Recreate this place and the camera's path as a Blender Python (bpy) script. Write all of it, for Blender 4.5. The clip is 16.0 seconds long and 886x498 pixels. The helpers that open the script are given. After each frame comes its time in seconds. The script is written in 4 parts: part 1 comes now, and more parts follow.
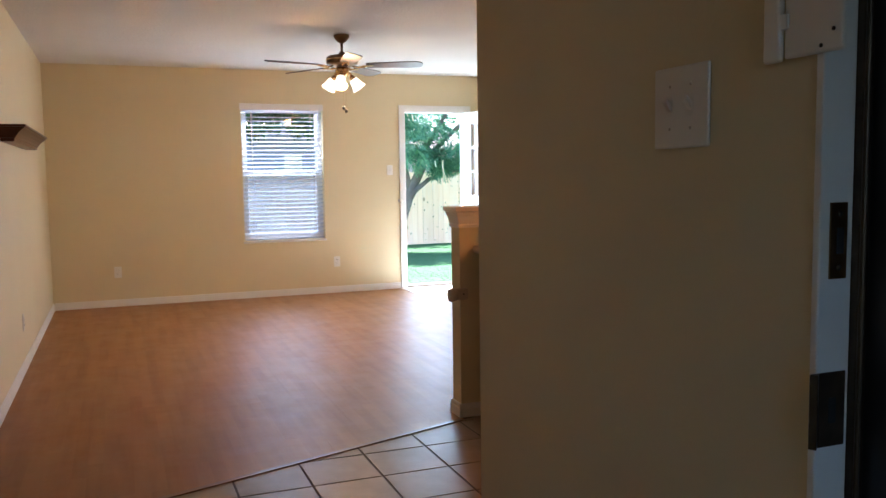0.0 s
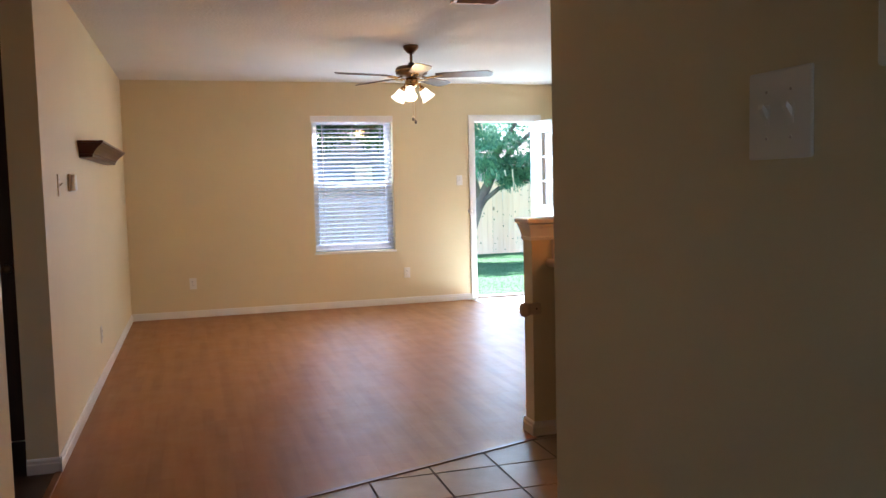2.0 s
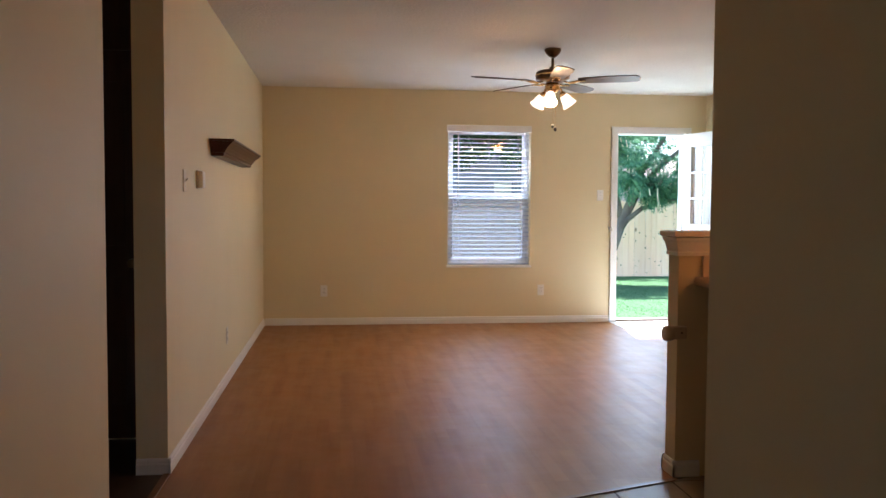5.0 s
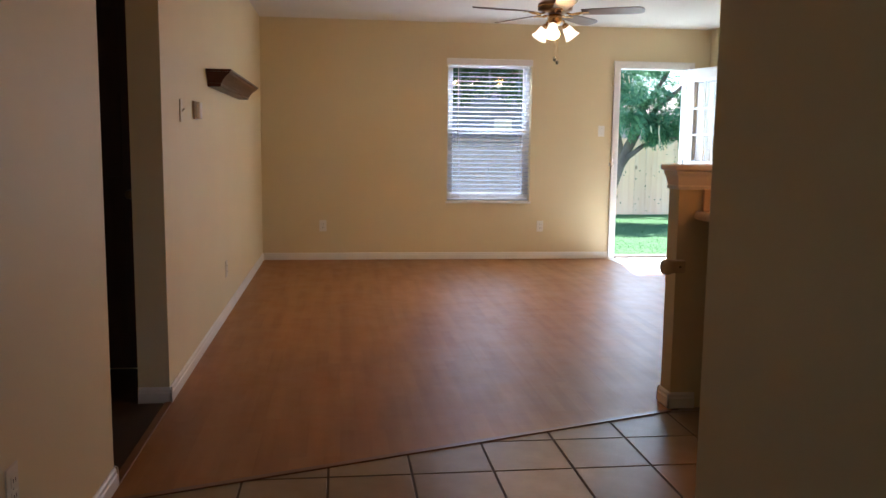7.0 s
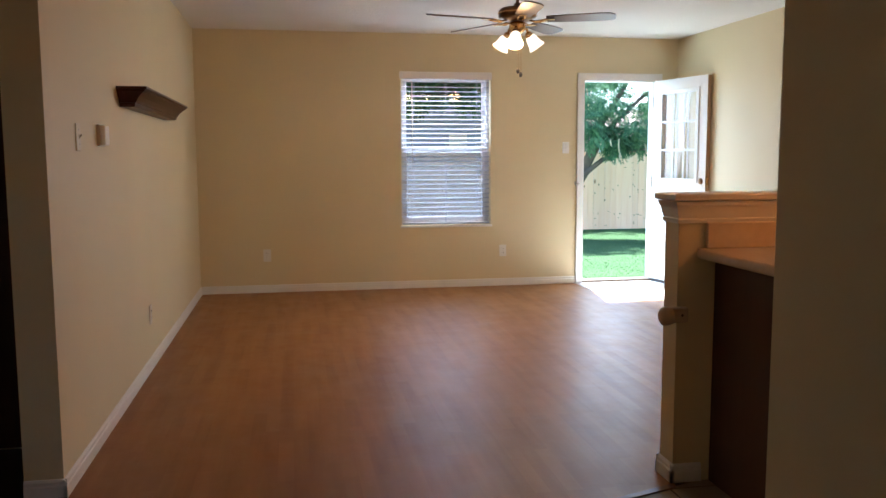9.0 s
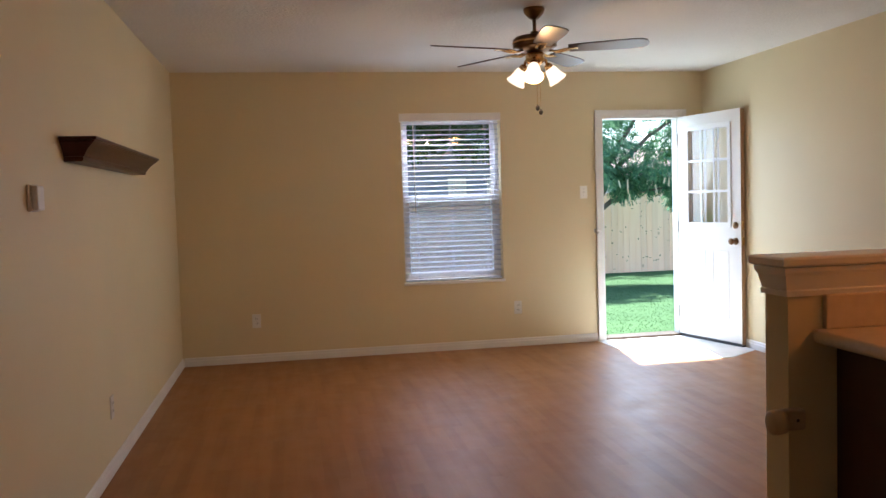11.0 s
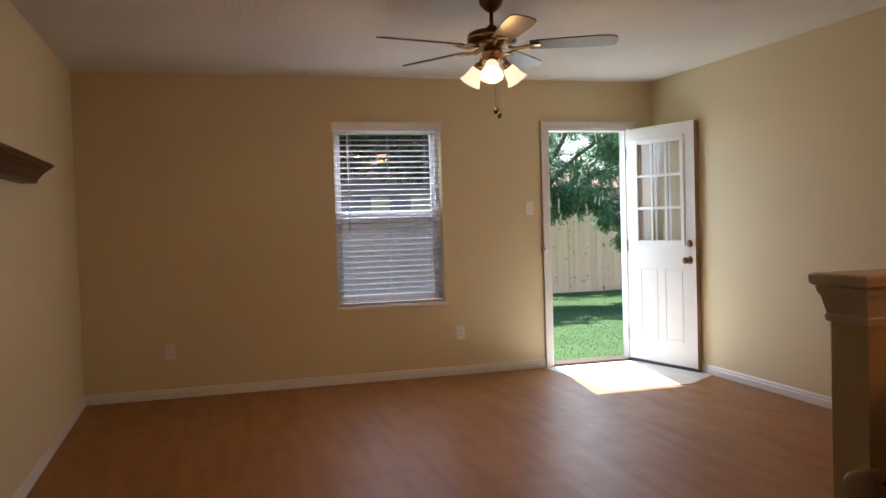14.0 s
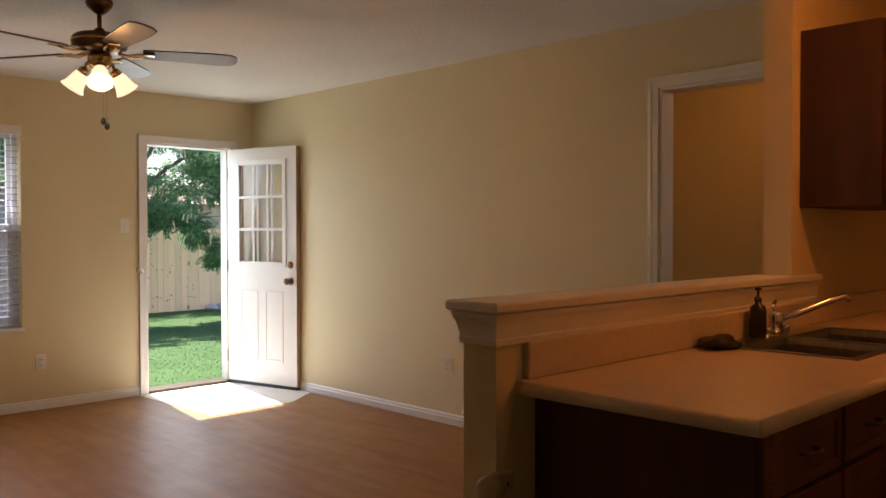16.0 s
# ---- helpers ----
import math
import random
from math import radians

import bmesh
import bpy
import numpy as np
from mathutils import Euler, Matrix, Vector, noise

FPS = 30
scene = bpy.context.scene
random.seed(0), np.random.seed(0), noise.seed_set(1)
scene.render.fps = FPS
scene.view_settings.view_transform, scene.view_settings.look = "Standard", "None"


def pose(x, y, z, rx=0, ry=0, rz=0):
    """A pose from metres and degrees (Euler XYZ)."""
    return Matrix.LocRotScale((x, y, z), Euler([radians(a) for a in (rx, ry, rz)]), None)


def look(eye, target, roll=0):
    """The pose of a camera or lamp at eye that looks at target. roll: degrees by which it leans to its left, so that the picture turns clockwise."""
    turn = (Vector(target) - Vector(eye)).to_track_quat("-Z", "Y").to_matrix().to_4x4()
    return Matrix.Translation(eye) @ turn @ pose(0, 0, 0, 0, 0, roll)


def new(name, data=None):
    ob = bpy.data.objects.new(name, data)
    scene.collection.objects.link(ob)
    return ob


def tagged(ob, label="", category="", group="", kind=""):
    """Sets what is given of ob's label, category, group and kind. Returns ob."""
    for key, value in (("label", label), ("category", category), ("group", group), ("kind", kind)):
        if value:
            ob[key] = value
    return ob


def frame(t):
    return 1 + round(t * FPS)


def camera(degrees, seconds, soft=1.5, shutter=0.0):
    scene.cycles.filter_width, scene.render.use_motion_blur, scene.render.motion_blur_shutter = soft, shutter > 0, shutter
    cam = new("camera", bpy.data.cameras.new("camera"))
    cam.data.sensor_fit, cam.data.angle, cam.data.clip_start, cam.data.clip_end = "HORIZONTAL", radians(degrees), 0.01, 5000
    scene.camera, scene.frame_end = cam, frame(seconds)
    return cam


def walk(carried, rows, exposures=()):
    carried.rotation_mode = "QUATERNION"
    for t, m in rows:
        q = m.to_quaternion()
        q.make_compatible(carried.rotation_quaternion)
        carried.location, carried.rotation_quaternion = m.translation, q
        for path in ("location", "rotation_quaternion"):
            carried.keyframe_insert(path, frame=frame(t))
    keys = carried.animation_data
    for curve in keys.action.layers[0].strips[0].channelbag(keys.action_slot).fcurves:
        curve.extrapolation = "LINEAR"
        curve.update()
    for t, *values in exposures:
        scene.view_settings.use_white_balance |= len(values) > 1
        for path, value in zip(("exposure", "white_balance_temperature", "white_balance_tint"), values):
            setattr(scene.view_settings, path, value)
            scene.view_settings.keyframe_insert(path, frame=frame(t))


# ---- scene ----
cam = camera(56.0, 16.0)
EXPOSURES = [(0, 3.35, 5200, 9), (2, 3.3, 5200, 9), (3.5, 3.0, 5250, 9), (6, 2.9, 5450, 10), (8, 2.8, 5450, 9), (9.5, 2.8, 5400, 8), (11, 2.5, 5550, 11), (12.5, 2.0, 5850, 16), (14.2, 1.88, 6250, 14), (15.3, 1.58, 6500, 14), (16, 1.95, 6700, 15)]
PATH = [
    (0, (0.628, -9.091, 1.289), (1.351, -7.234, 1.114), -0.8),
    (0.5, (0.619, -9.095, 1.288), (1.33, -7.234, 1.116), -0.8),
    (1, (0.617, -9.083, 1.293), (1.306, -7.213, 1.123), -1.0),
    (1.5, (0.61, -9.063, 1.294), (1.247, -7.174, 1.135), -1.2),
    (2, (0.655, -8.991, 1.304), (1.221, -7.079, 1.153), -1.4),
    (2.5, (0.66, -8.945, 1.303), (1.148, -7.01, 1.173), -1.1),
    (3, (0.72, -8.752, 1.325), (1.118, -6.795, 1.208), 0.1),
    (3.5, (0.778, -8.648, 1.232), (1.075, -6.672, 1.153), -0.4),
    (6, (0.766, -8.671, 1.23), (1.005, -6.694, 1.046), 0.5),
    (6.5, (0.764, -8.663, 1.207), (1.007, -6.693, 0.966), 0.4),
    (7, (0.773, -8.653, 1.206), (1.019, -6.684, 0.956), 0.7),
    (7.5, (0.809, -8.474, 1.211), (1.081, -6.508, 0.966), 0.3),
    (8, (0.864, -8.299, 1.205), (1.158, -6.336, 0.966), -0.2),
    (8.5, (0.885, -8.149, 1.218), (1.206, -6.189, 0.989), -0.4),
    (9, (0.86, -7.992, 1.264), (1.21, -6.035, 1.047), -0.2),
    (9.5, (0.936, -7.768, 1.272), (1.28, -5.807, 1.085), -0.9),
    (10, (0.974, -7.561, 1.289), (1.31, -5.595, 1.132), -1.4),
    (12.5, (0.795, -6.864, 1.32), (1.253, -4.919, 1.235), -2.1),
    (13, (0.791, -6.825, 1.319), (1.294, -4.891, 1.234), -2.0),
    (13.5, (0.849, -6.694, 1.305), (1.37, -4.764, 1.228), -1.8),
    (14, (0.875, -6.576, 1.277), (1.426, -4.654, 1.21), -1.7),
    (14.5, (0.934, -6.458, 1.299), (1.54, -4.554, 1.235), -1.7),
    (15, (0.947, -6.34, 1.294), (1.751, -4.51, 1.238), -1.4),
    (15.5, (0.836, -6.361, 1.307), (1.955, -4.703, 1.261), -0.6),
    (16, (0.713, -6.473, 1.306), (2.113, -5.046, 1.266), -0.1),
]
walk(cam, [(t, look(eye, target, roll)) for t, eye, target, roll in PATH], EXPOSURES)

# ---- world, sun, lamps ----
SUN_EL, SUN_AZ = radians(57), radians(9)   # sun stands beyond the back door, a little to the right
world = bpy.data.worlds.new("world")
scene.world = world
world.use_nodes = True
wn = world.node_tree.nodes
sky = wn.new("ShaderNodeTexSky")
sky.sky_type, sky.sun_disc, sky.sun_elevation, sky.sun_rotation = "NISHITA", False, SUN_EL, SUN_AZ
world.node_tree.links.new(sky.outputs[0], wn["Background"].inputs[0])
wn["Background"].inputs[1].default_value = 0.11

sun = new("sun", bpy.data.lights.new("sun", "SUN"))
sun.data.energy, sun.data.angle, sun.data.color = 5.0, radians(0.6), (1.0, 0.95, 0.87)
sun_dir = Vector((math.sin(SUN_AZ) * math.cos(SUN_EL), math.cos(SUN_AZ) * math.cos(SUN_EL), math.sin(SUN_EL)))
sun.matrix_world = look(tuple(sun_dir * 30), (0, 0, 0))

LX, RX, CZ = -0.012, 4.70, 2.44      # left wall, right wall, ceiling
FAN = (2.385, -2.37)


def area_lamp(name, eye, target, w, h, power, color):
    ob = new(name, bpy.data.lights.new(name, "AREA"))
    ob.data.shape, ob.data.size, ob.data.size_y = "RECTANGLE", w, h
    ob.data.energy, ob.data.color = power, color
    ob.matrix_world = look(eye, target)
    return ob


def bulb_lamp(name, place, power, color, radius=0.03):
    ob = new(name, bpy.data.lights.new(name, "POINT"))
    ob.data.energy, ob.data.color, ob.data.shadow_soft_size = power, color, radius
    ob.location = place
    return ob


area_lamp("door_daylight", (4.07, 0.25, 1.15), (4.0, -3.0, 0.6), 0.68, 1.7, 3.2, (0.86, 0.93, 1.0))
area_lamp("window_daylight", (2.33, -0.075, 1.35), (2.33, -3.0, 1.0), 0.8, 1.35, 0.9, (0.95, 0.97, 1.0))
# the lamp at y = -10.55 is an added warm fill; no front door stands there
area_lamp("front_door_daylight", (1.0, -10.55, 1.1), (0.95, -8.0, 1.1), 0.4, 1.9, 0.02, (1.0, 0.86, 0.70))
# unseen bulbs without fixtures, for the orange glow in side room and kitchen
bulb_lamp("side_room_bulb", (5.5, -4.2, 2.25), 0.95, (1.0, 0.38, 0.09), 0.06)
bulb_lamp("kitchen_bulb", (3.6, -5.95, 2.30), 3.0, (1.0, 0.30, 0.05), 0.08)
SHADE_AZ = [radians(a) for a in (-112, 8, 128)]
for a in SHADE_AZ:
    bulb_lamp("fan_bulb", (FAN[0] + 0.155 * math.cos(a), FAN[1] + 0.155 * math.sin(a), 2.022), 1.7, (1.0, 0.54, 0.21))


# ---- materials ----
def mat(name, base=(0.5, 0.5, 0.5), rough=0.6, metal=0.0, spec=0.5):
    m = bpy.data.materials.new(name)
    m.use_nodes = True
    b = m.node_tree.nodes["Principled BSDF"]
    b.inputs["Base Color"].default_value = (*base, 1)
    b.inputs["Roughness"].default_value = rough
    b.inputs["Metallic"].default_value = metal
    b.inputs["Specular IOR Level"].default_value = spec
    return m


def node(m, kind, **inputs):
    n = m.node_tree.nodes.new(kind)
    for key, value in inputs.items():
        n.inputs[key.replace("_", " ")].default_value = value
    return n


def link(m, a, b):
    m.node_tree.links.new(a, b)


def coords(m, scale=(1, 1, 1)):
    tc, mp = node(m, "ShaderNodeTexCoord"), node(m, "ShaderNodeMapping")
    mp.inputs["Scale"].default_value = scale
    link(m, tc.outputs["Object"], mp.inputs[0])
    return mp.outputs[0]


def noise_tex(m, vec, scale, detail=3.0, rough=0.5):
    n = node(m, "ShaderNodeTexNoise", Scale=scale, Detail=detail, Roughness=rough)
    link(m, vec, n.inputs["Vector"])
    return n.outputs["Fac"]


def ramp(m, fac, stops):
    r = node(m, "ShaderNodeValToRGB")
    el = r.color_ramp.elements
    while len(el) < len(stops):
        el.new(0.5)
    for e, (p, c) in zip(el, stops):
        e.position, e.color = p, (*c, 1)
    link(m, fac, r.inputs[0])
    return r.outputs[0]


def bump(m, fac, strength, distance=0.01):
    b = node(m, "ShaderNodeBump", Strength=strength, Distance=distance)
    link(m, fac, b.inputs["Height"])
    link(m, b.outputs[0], m.node_tree.nodes["Principled BSDF"].inputs["Normal"])


def two_scale(name, dark, light, rough=0.6, big=1.2, small=60.0, strength=0.15, distance=0.002, metal=0.0, stretch=(1, 1, 1), spec=0.5):
    """Colour that wanders between two tones at a large scale, with a fine relief."""
    m = mat(name, light, rough, metal, spec)
    v = coords(m, stretch)
    f = noise_tex(m, v, big, 4.0)
    link(m, ramp(m, f, [(0.3, dark), (0.7, light)]), m.node_tree.nodes["Principled BSDF"].inputs["Base Color"])
    bump(m, noise_tex(m, v, small, 3.0), strength, distance)
    return m


WALL = two_scale("wall_paint", (0.68, 0.592, 0.38), (0.72, 0.635, 0.42), 0.55, 0.8, 90, 0.25, 0.002, spec=0.35)
CEIL = two_scale("ceiling_texture", (0.70, 0.68, 0.64), (0.76, 0.74, 0.70), 0.9, 1.0, 45, 0.9, 0.006)
WHITE = two_scale("white_trim_paint", (0.74, 0.73, 0.70), (0.80, 0.79, 0.77), 0.35, 3, 120, 0.06, 0.001)
DOORWHITE = two_scale("white_door_paint", (0.78, 0.78, 0.77), (0.82, 0.82, 0.81), 0.3, 2, 150, 0.05, 0.001)
PLASTIC = mat("white_plastic", (0.78, 0.77, 0.73), 0.35)
CREAM = mat("cream_painted_plastic", (0.68, 0.61, 0.44), 0.4)
PLASTIC_OLD = two_scale("almond_plastic", (0.62, 0.58, 0.50), (0.68, 0.64, 0.56), 0.4, 8, 200, 0.05, 0.001)
DARKSLOT = mat("dark_slot", (0.03, 0.03, 0.03), 0.6)
BRASS = two_scale("aged_bronze_metal", (0.16, 0.09, 0.045), (0.24, 0.15, 0.08), 0.28, 12, 200, 0.05, 0.001, metal=1.0)
GOLD = two_scale("polished_brass", (0.62, 0.40, 0.18), (0.75, 0.52, 0.26), 0.2, 20, 200, 0.03, 0.001, metal=1.0)
BRONZE = two_scale("dark_bronze", (0.06, 0.045, 0.035), (0.11, 0.085, 0.06), 0.4, 14, 160, 0.08, 0.001, metal=0.8)
NICKEL = two_scale("brushed_nickel", (0.42, 0.40, 0.37), (0.55, 0.53, 0.50), 0.3, 20, 300, 0.05, 0.001, metal=1.0)
STEEL = two_scale("stainless_steel", (0.35, 0.34, 0.33), (0.5, 0.49, 0.48), 0.28, 6, 300, 0.05, 0.001, metal=1.0, stretch=(1, 12, 1))
CHROME = mat("chrome", (0.75, 0.75, 0.76), 0.12, 1.0)
BLACK = mat("black_plastic", (0.02, 0.02, 0.022), 0.4)
COUNTER = two_scale("cream_laminate", (0.62, 0.52, 0.40), (0.68, 0.58, 0.46), 0.35, 30, 200, 0.03, 0.001)
# white slats, toned dim and blue in place of softer sun and skylight
SLAT = two_scale("white_slat_sky_tone", (0.38, 0.42, 0.52), (0.44, 0.48, 0.58), 0.4, 5, 200, 0.05, 0.001)
VINYL = mat("white_vinyl", (0.70, 0.71, 0.73), 0.35)
GROUT = two_scale("dark_grout", (0.05, 0.035, 0.025), (0.09, 0.065, 0.045), 0.9, 20, 200, 0.3, 0.001)
CONCRETE = two_scale("concrete", (0.33, 0.32, 0.30), (0.45, 0.44, 0.41), 0.85, 3, 90, 0.3, 0.004)
STORM = two_scale("black_door_paint", (0.012, 0.012, 0.014), (0.02, 0.02, 0.023), 0.35, 4, 100, 0.08, 0.001)
BRICKCOAT = two_scale("outer_siding", (0.45, 0.40, 0.33), (0.52, 0.47, 0.40), 0.8, 2, 60, 0.2, 0.004)
ROOF = two_scale("shingle_roof", (0.20, 0.13, 0.11), (0.30, 0.20, 0.17), 0.9, 6, 40, 0.5, 0.01)


def glass_mat():
    m = mat("window_glass", (1, 1, 1), 0.02)
    b = m.node_tree.nodes["Principled BSDF"]
    b.inputs["Transmission Weight"].default_value = 1.0
    b.inputs["IOR"].default_value = 1.45
    return m


GLASS = glass_mat()


def shade_glass():
    m = mat("frosted_shade_glass", (0.85, 0.76, 0.60), 0.5)
    b = m.node_tree.nodes["Principled BSDF"]
    b.inputs["Emission Color"].default_value = (1.0, 0.78, 0.5, 1)
    b.inputs["Emission Strength"].default_value = 0.3
    return m


SHADE = shade_glass()


def wood(name, dark, light, rough, along="y", scale=1.0, random=0.0, distance=0.001):
    """Grain that runs along one axis; random: how far pieces differ from one another."""
    m = mat(name, light, rough)
    s = {"x": (1.2, 14, 14), "y": (14, 1.2, 14), "z": (14, 14, 1.2)}[along]
    tc = node(m, "ShaderNodeTexCoord")
    info = node(m, "ShaderNodeObjectInfo")
    shift = node(m, "ShaderNodeVectorMath")
    shift.operation = "MULTIPLY_ADD"
    link(m, tc.outputs["Object"], shift.inputs[0])
    shift.inputs[1].default_value = [v * scale for v in s]
    comb = node(m, "ShaderNodeCombineXYZ")
    mul = node(m, "ShaderNodeMath")
    mul.operation = "MULTIPLY"
    mul.inputs[1].default_value = 57.0
    link(m, info.outputs["Random"], mul.inputs[0])
    for i in range(3):
        link(m, mul.outputs[0], comb.inputs[i])
    link(m, comb.outputs[0], shift.inputs[2])
    f = noise_tex(m, shift.outputs[0], 1.0, 6.0, 0.6)
    color = ramp(m, f, [(0.28, dark), (0.72, light)])
    if random:
        hsv = node(m, "ShaderNodeHueSaturation")
        mr = node(m, "ShaderNodeMapRange")
        mr.inputs["To Min"].default_value, mr.inputs["To Max"].default_value = 1 - random, 1 + random
        link(m, info.outputs["Random"], mr.inputs["Value"])
        link(m, mr.outputs[0], hsv.inputs["Value"])
        link(m, color, hsv.inputs["Color"])
        color = hsv.outputs[0]
    link(m, color, m.node_tree.nodes["Principled BSDF"].inputs["Base Color"])
    bump(m, f, 0.12, distance)
    return m


CHERRY = wood("cherry_shelf_wood", (0.03, 0.008, 0.005), (0.075, 0.020, 0.011), 0.32, "y")
CABINET = wood("dark_cabinet_wood", (0.055, 0.018, 0.008), (0.13, 0.045, 0.02), 0.45, "z")
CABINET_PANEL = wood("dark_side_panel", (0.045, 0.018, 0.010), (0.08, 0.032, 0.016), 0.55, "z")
BLADE = wood("fan_blade_wood", (0.06, 0.028, 0.018), (0.11, 0.058, 0.038), 0.4, "x")
EDGEWOOD = wood("bare_door_edge_wood", (0.34, 0.22, 0.12), (0.46, 0.32, 0.19), 0.6, "z")
STRIP = wood("transition_strip_wood", (0.12, 0.05, 0.025), (0.22, 0.10, 0.05), 0.35, "x")
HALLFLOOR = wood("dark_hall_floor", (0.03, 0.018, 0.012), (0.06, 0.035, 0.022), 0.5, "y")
FENCE = wood("fence_wood", (0.90, 0.56, 0.34), (0.94, 0.65, 0.43), 0.8, "z", 0.6, 0.07, 0.004)



def knots(m):
    """Dark round knots scattered over boards."""
    b = m.node_tree.nodes["Principled BSDF"]
    old = b.inputs["Base Color"].links[0].from_socket
    geo, mp = node(m, "ShaderNodeNewGeometry"), node(m, "ShaderNodeMapping")
    mp.inputs["Scale"].default_value = (1.0, 1.0, 0.6)
    link(m, geo.outputs["Position"], mp.inputs[0])
    vor = node(m, "ShaderNodeTexVoronoi", Scale=3.3)
    link(m, mp.outputs[0], vor.inputs["Vector"])
    mask = ramp(m, vor.outputs["Distance"], [(0.05, (1, 1, 1)), (0.13, (0, 0, 0))])
    mix = node(m, "ShaderNodeMix")
    mix.data_type = "RGBA"
    link(m, mask, mix.inputs[0])
    link(m, old, mix.inputs[6])
    mix.inputs[7].default_value = (0.38, 0.20, 0.11, 1)
    link(m, mix.outputs[2], b.inputs["Base Color"])


knots(FENCE)


def laminate():
    """Three narrow strips a board, each with a tone of its own, and a satin coat."""
    m = mat("oak_laminate", (0.5, 0.26, 0.12), 0.3)
    b = m.node_tree.nodes["Principled BSDF"]
    tc = node(m, "ShaderNodeTexCoord")
    sep = node(m, "ShaderNodeSeparateXYZ")
    link(m, tc.outputs["Object"], sep.inputs[0])
    brick = node(m, "ShaderNodeTexBrick", Scale=1.0, Mortar_Size=0.0, Bias=0.0, Brick_Width=0.46, Row_Height=0.0643)
    brick.offset, brick.offset_frequency = 0.37, 2
    sw = node(m, "ShaderNodeCombineXYZ")
    link(m, sep.outputs[1], sw.inputs[0])
    link(m, sep.outputs[0], sw.inputs[1])
    link(m, sw.outputs[0], brick.inputs["Vector"])
    brick.inputs["Color1"].default_value = (0, 0, 0, 1)
    brick.inputs["Color2"].default_value = (1, 1, 1, 1)
    g = noise_tex(m, coords(m, (13, 1.3, 10)), 1.0, 4.0, 0.5)
    big = noise_tex(m, coords(m, (1.6, 0.7, 1)), 1.0, 3.0)
    mix = node(m, "ShaderNodeMath")
    mix.operation = "MULTIPLY_ADD"
    link(m, brick.outputs["Color"], mix.inputs[0])
    mix.inputs[1].default_value = 0.30
    link(m, g, mix.inputs[2])
    mix2 = node(m, "ShaderNodeMath")
    mix2.operation = "MULTIPLY_ADD"
    link(m, big, mix2.inputs[0])
    mix2.inputs[1].default_value = 0.3
    link(m, mix.outputs[0], mix2.inputs[2])
    col = ramp(m, mix2.outputs[0], [(0.42, (0.235, 0.095, 0.026)), (0.68, (0.285, 0.124, 0.037)), (1.0, (0.335, 0.155, 0.050))])
    link(m, col, b.inputs["Base Color"])
    r = node(m, "ShaderNodeMapRange")
    b.inputs["Specular IOR Level"].default_value = 0.25
    r.inputs["From Min"].default_value, r.inputs["From Max"].default_value = 0.3, 0.7
    r.inputs["To Min"].default_value, r.inputs["To Max"].default_value = 0.38, 0.50
    link(m, noise_tex(m, coords(m), 5.0, 5.0, 0.65), r.inputs["Value"])
    link(m, r.outputs[0], b.inputs["Roughness"])
    bump(m, noise_tex(m, coords(m), 7.0, 2.0), 0.12, 0.004)
    return m


CHERRY.node_tree.nodes["Principled BSDF"].inputs["Specular IOR Level"].default_value = 0.2
LAMINATE = laminate()


def tile_mat():
    m = mat("beige_floor_tile", (0.5, 0.4, 0.28), 0.36, 0.0, 0.2)
    b = m.node_tree.nodes["Principled BSDF"]
    v = coords(m)
    f = noise_tex(m, v, 6.0, 6.0, 0.6)
    info = node(m, "ShaderNodeObjectInfo")
    hsv = node(m, "ShaderNodeHueSaturation")
    mr = node(m, "ShaderNodeMapRange")
    mr.inputs["To Min"].default_value, mr.inputs["To Max"].default_value = 0.92, 1.08
    link(m, info.outputs["Random"], mr.inputs["Value"])
    link(m, mr.outputs[0], hsv.inputs["Value"])
    link(m, ramp(m, f, [(0.3, (0.22, 0.16, 0.10)), (0.7, (0.30, 0.225, 0.15))]), hsv.inputs["Color"])
    link(m, hsv.outputs[0], b.inputs["Base Color"])
    bump(m, f, 0.15, 0.003)
    return m


TILE = tile_mat()
ENTRYTILE = two_scale("entry_tile", (0.42, 0.34, 0.24), (0.5, 0.42, 0.31), 0.3, 3, 100, 0.1, 0.002)


def grass_mat(name, lo, hi):
    m = mat(name, hi, 0.8)
    info = node(m, "ShaderNodeNewGeometry")
    col = ramp(m, info.outputs["Random Per Island"], [(0.0, lo), (1.0, hi)])
    link(m, col, m.node_tree.nodes["Principled BSDF"].inputs["Base Color"])
    p = m.node_tree.nodes["Principled BSDF"]
    p.inputs["Specular IOR Level"].default_value = 0.1
    thin, mix = node(m, "ShaderNodeBsdfTranslucent"), node(m, "ShaderNodeMixShader", Fac=0.45)
    link(m, col, thin.inputs[0])
    link(m, p.outputs[0], mix.inputs[1])
    link(m, thin.outputs[0], mix.inputs[2])
    link(m, mix.outputs[0], m.node_tree.nodes["Material Output"].inputs[0])
    return m


GRASS = grass_mat("grass_blades", (0.042, 0.088, 0.03), (0.055, 0.108, 0.038))
LEAF = grass_mat("tree_leaves", (0.065, 0.165, 0.095), (0.20, 0.34, 0.18))
FARLEAF = grass_mat("far_leaves", (0.03, 0.08, 0.03), (0.07, 0.15, 0.05))
GROUND = two_scale("lawn_soil", (0.042, 0.085, 0.03), (0.055, 0.105, 0.038), 0.95, 1.5, 25, 0.6, 0.02, spec=0.1)
BARK = two_scale("tree_bark", (0.09, 0.07, 0.06), (0.20, 0.16, 0.13), 0.9, 6, 30, 0.8, 0.02, stretch=(1, 1, 0.3))
REDBARK = two_scale("reddish_bark", (0.22, 0.09, 0.05), (0.34, 0.16, 0.10), 0.9, 6, 30, 0.8, 0.02, stretch=(1, 1, 0.3))


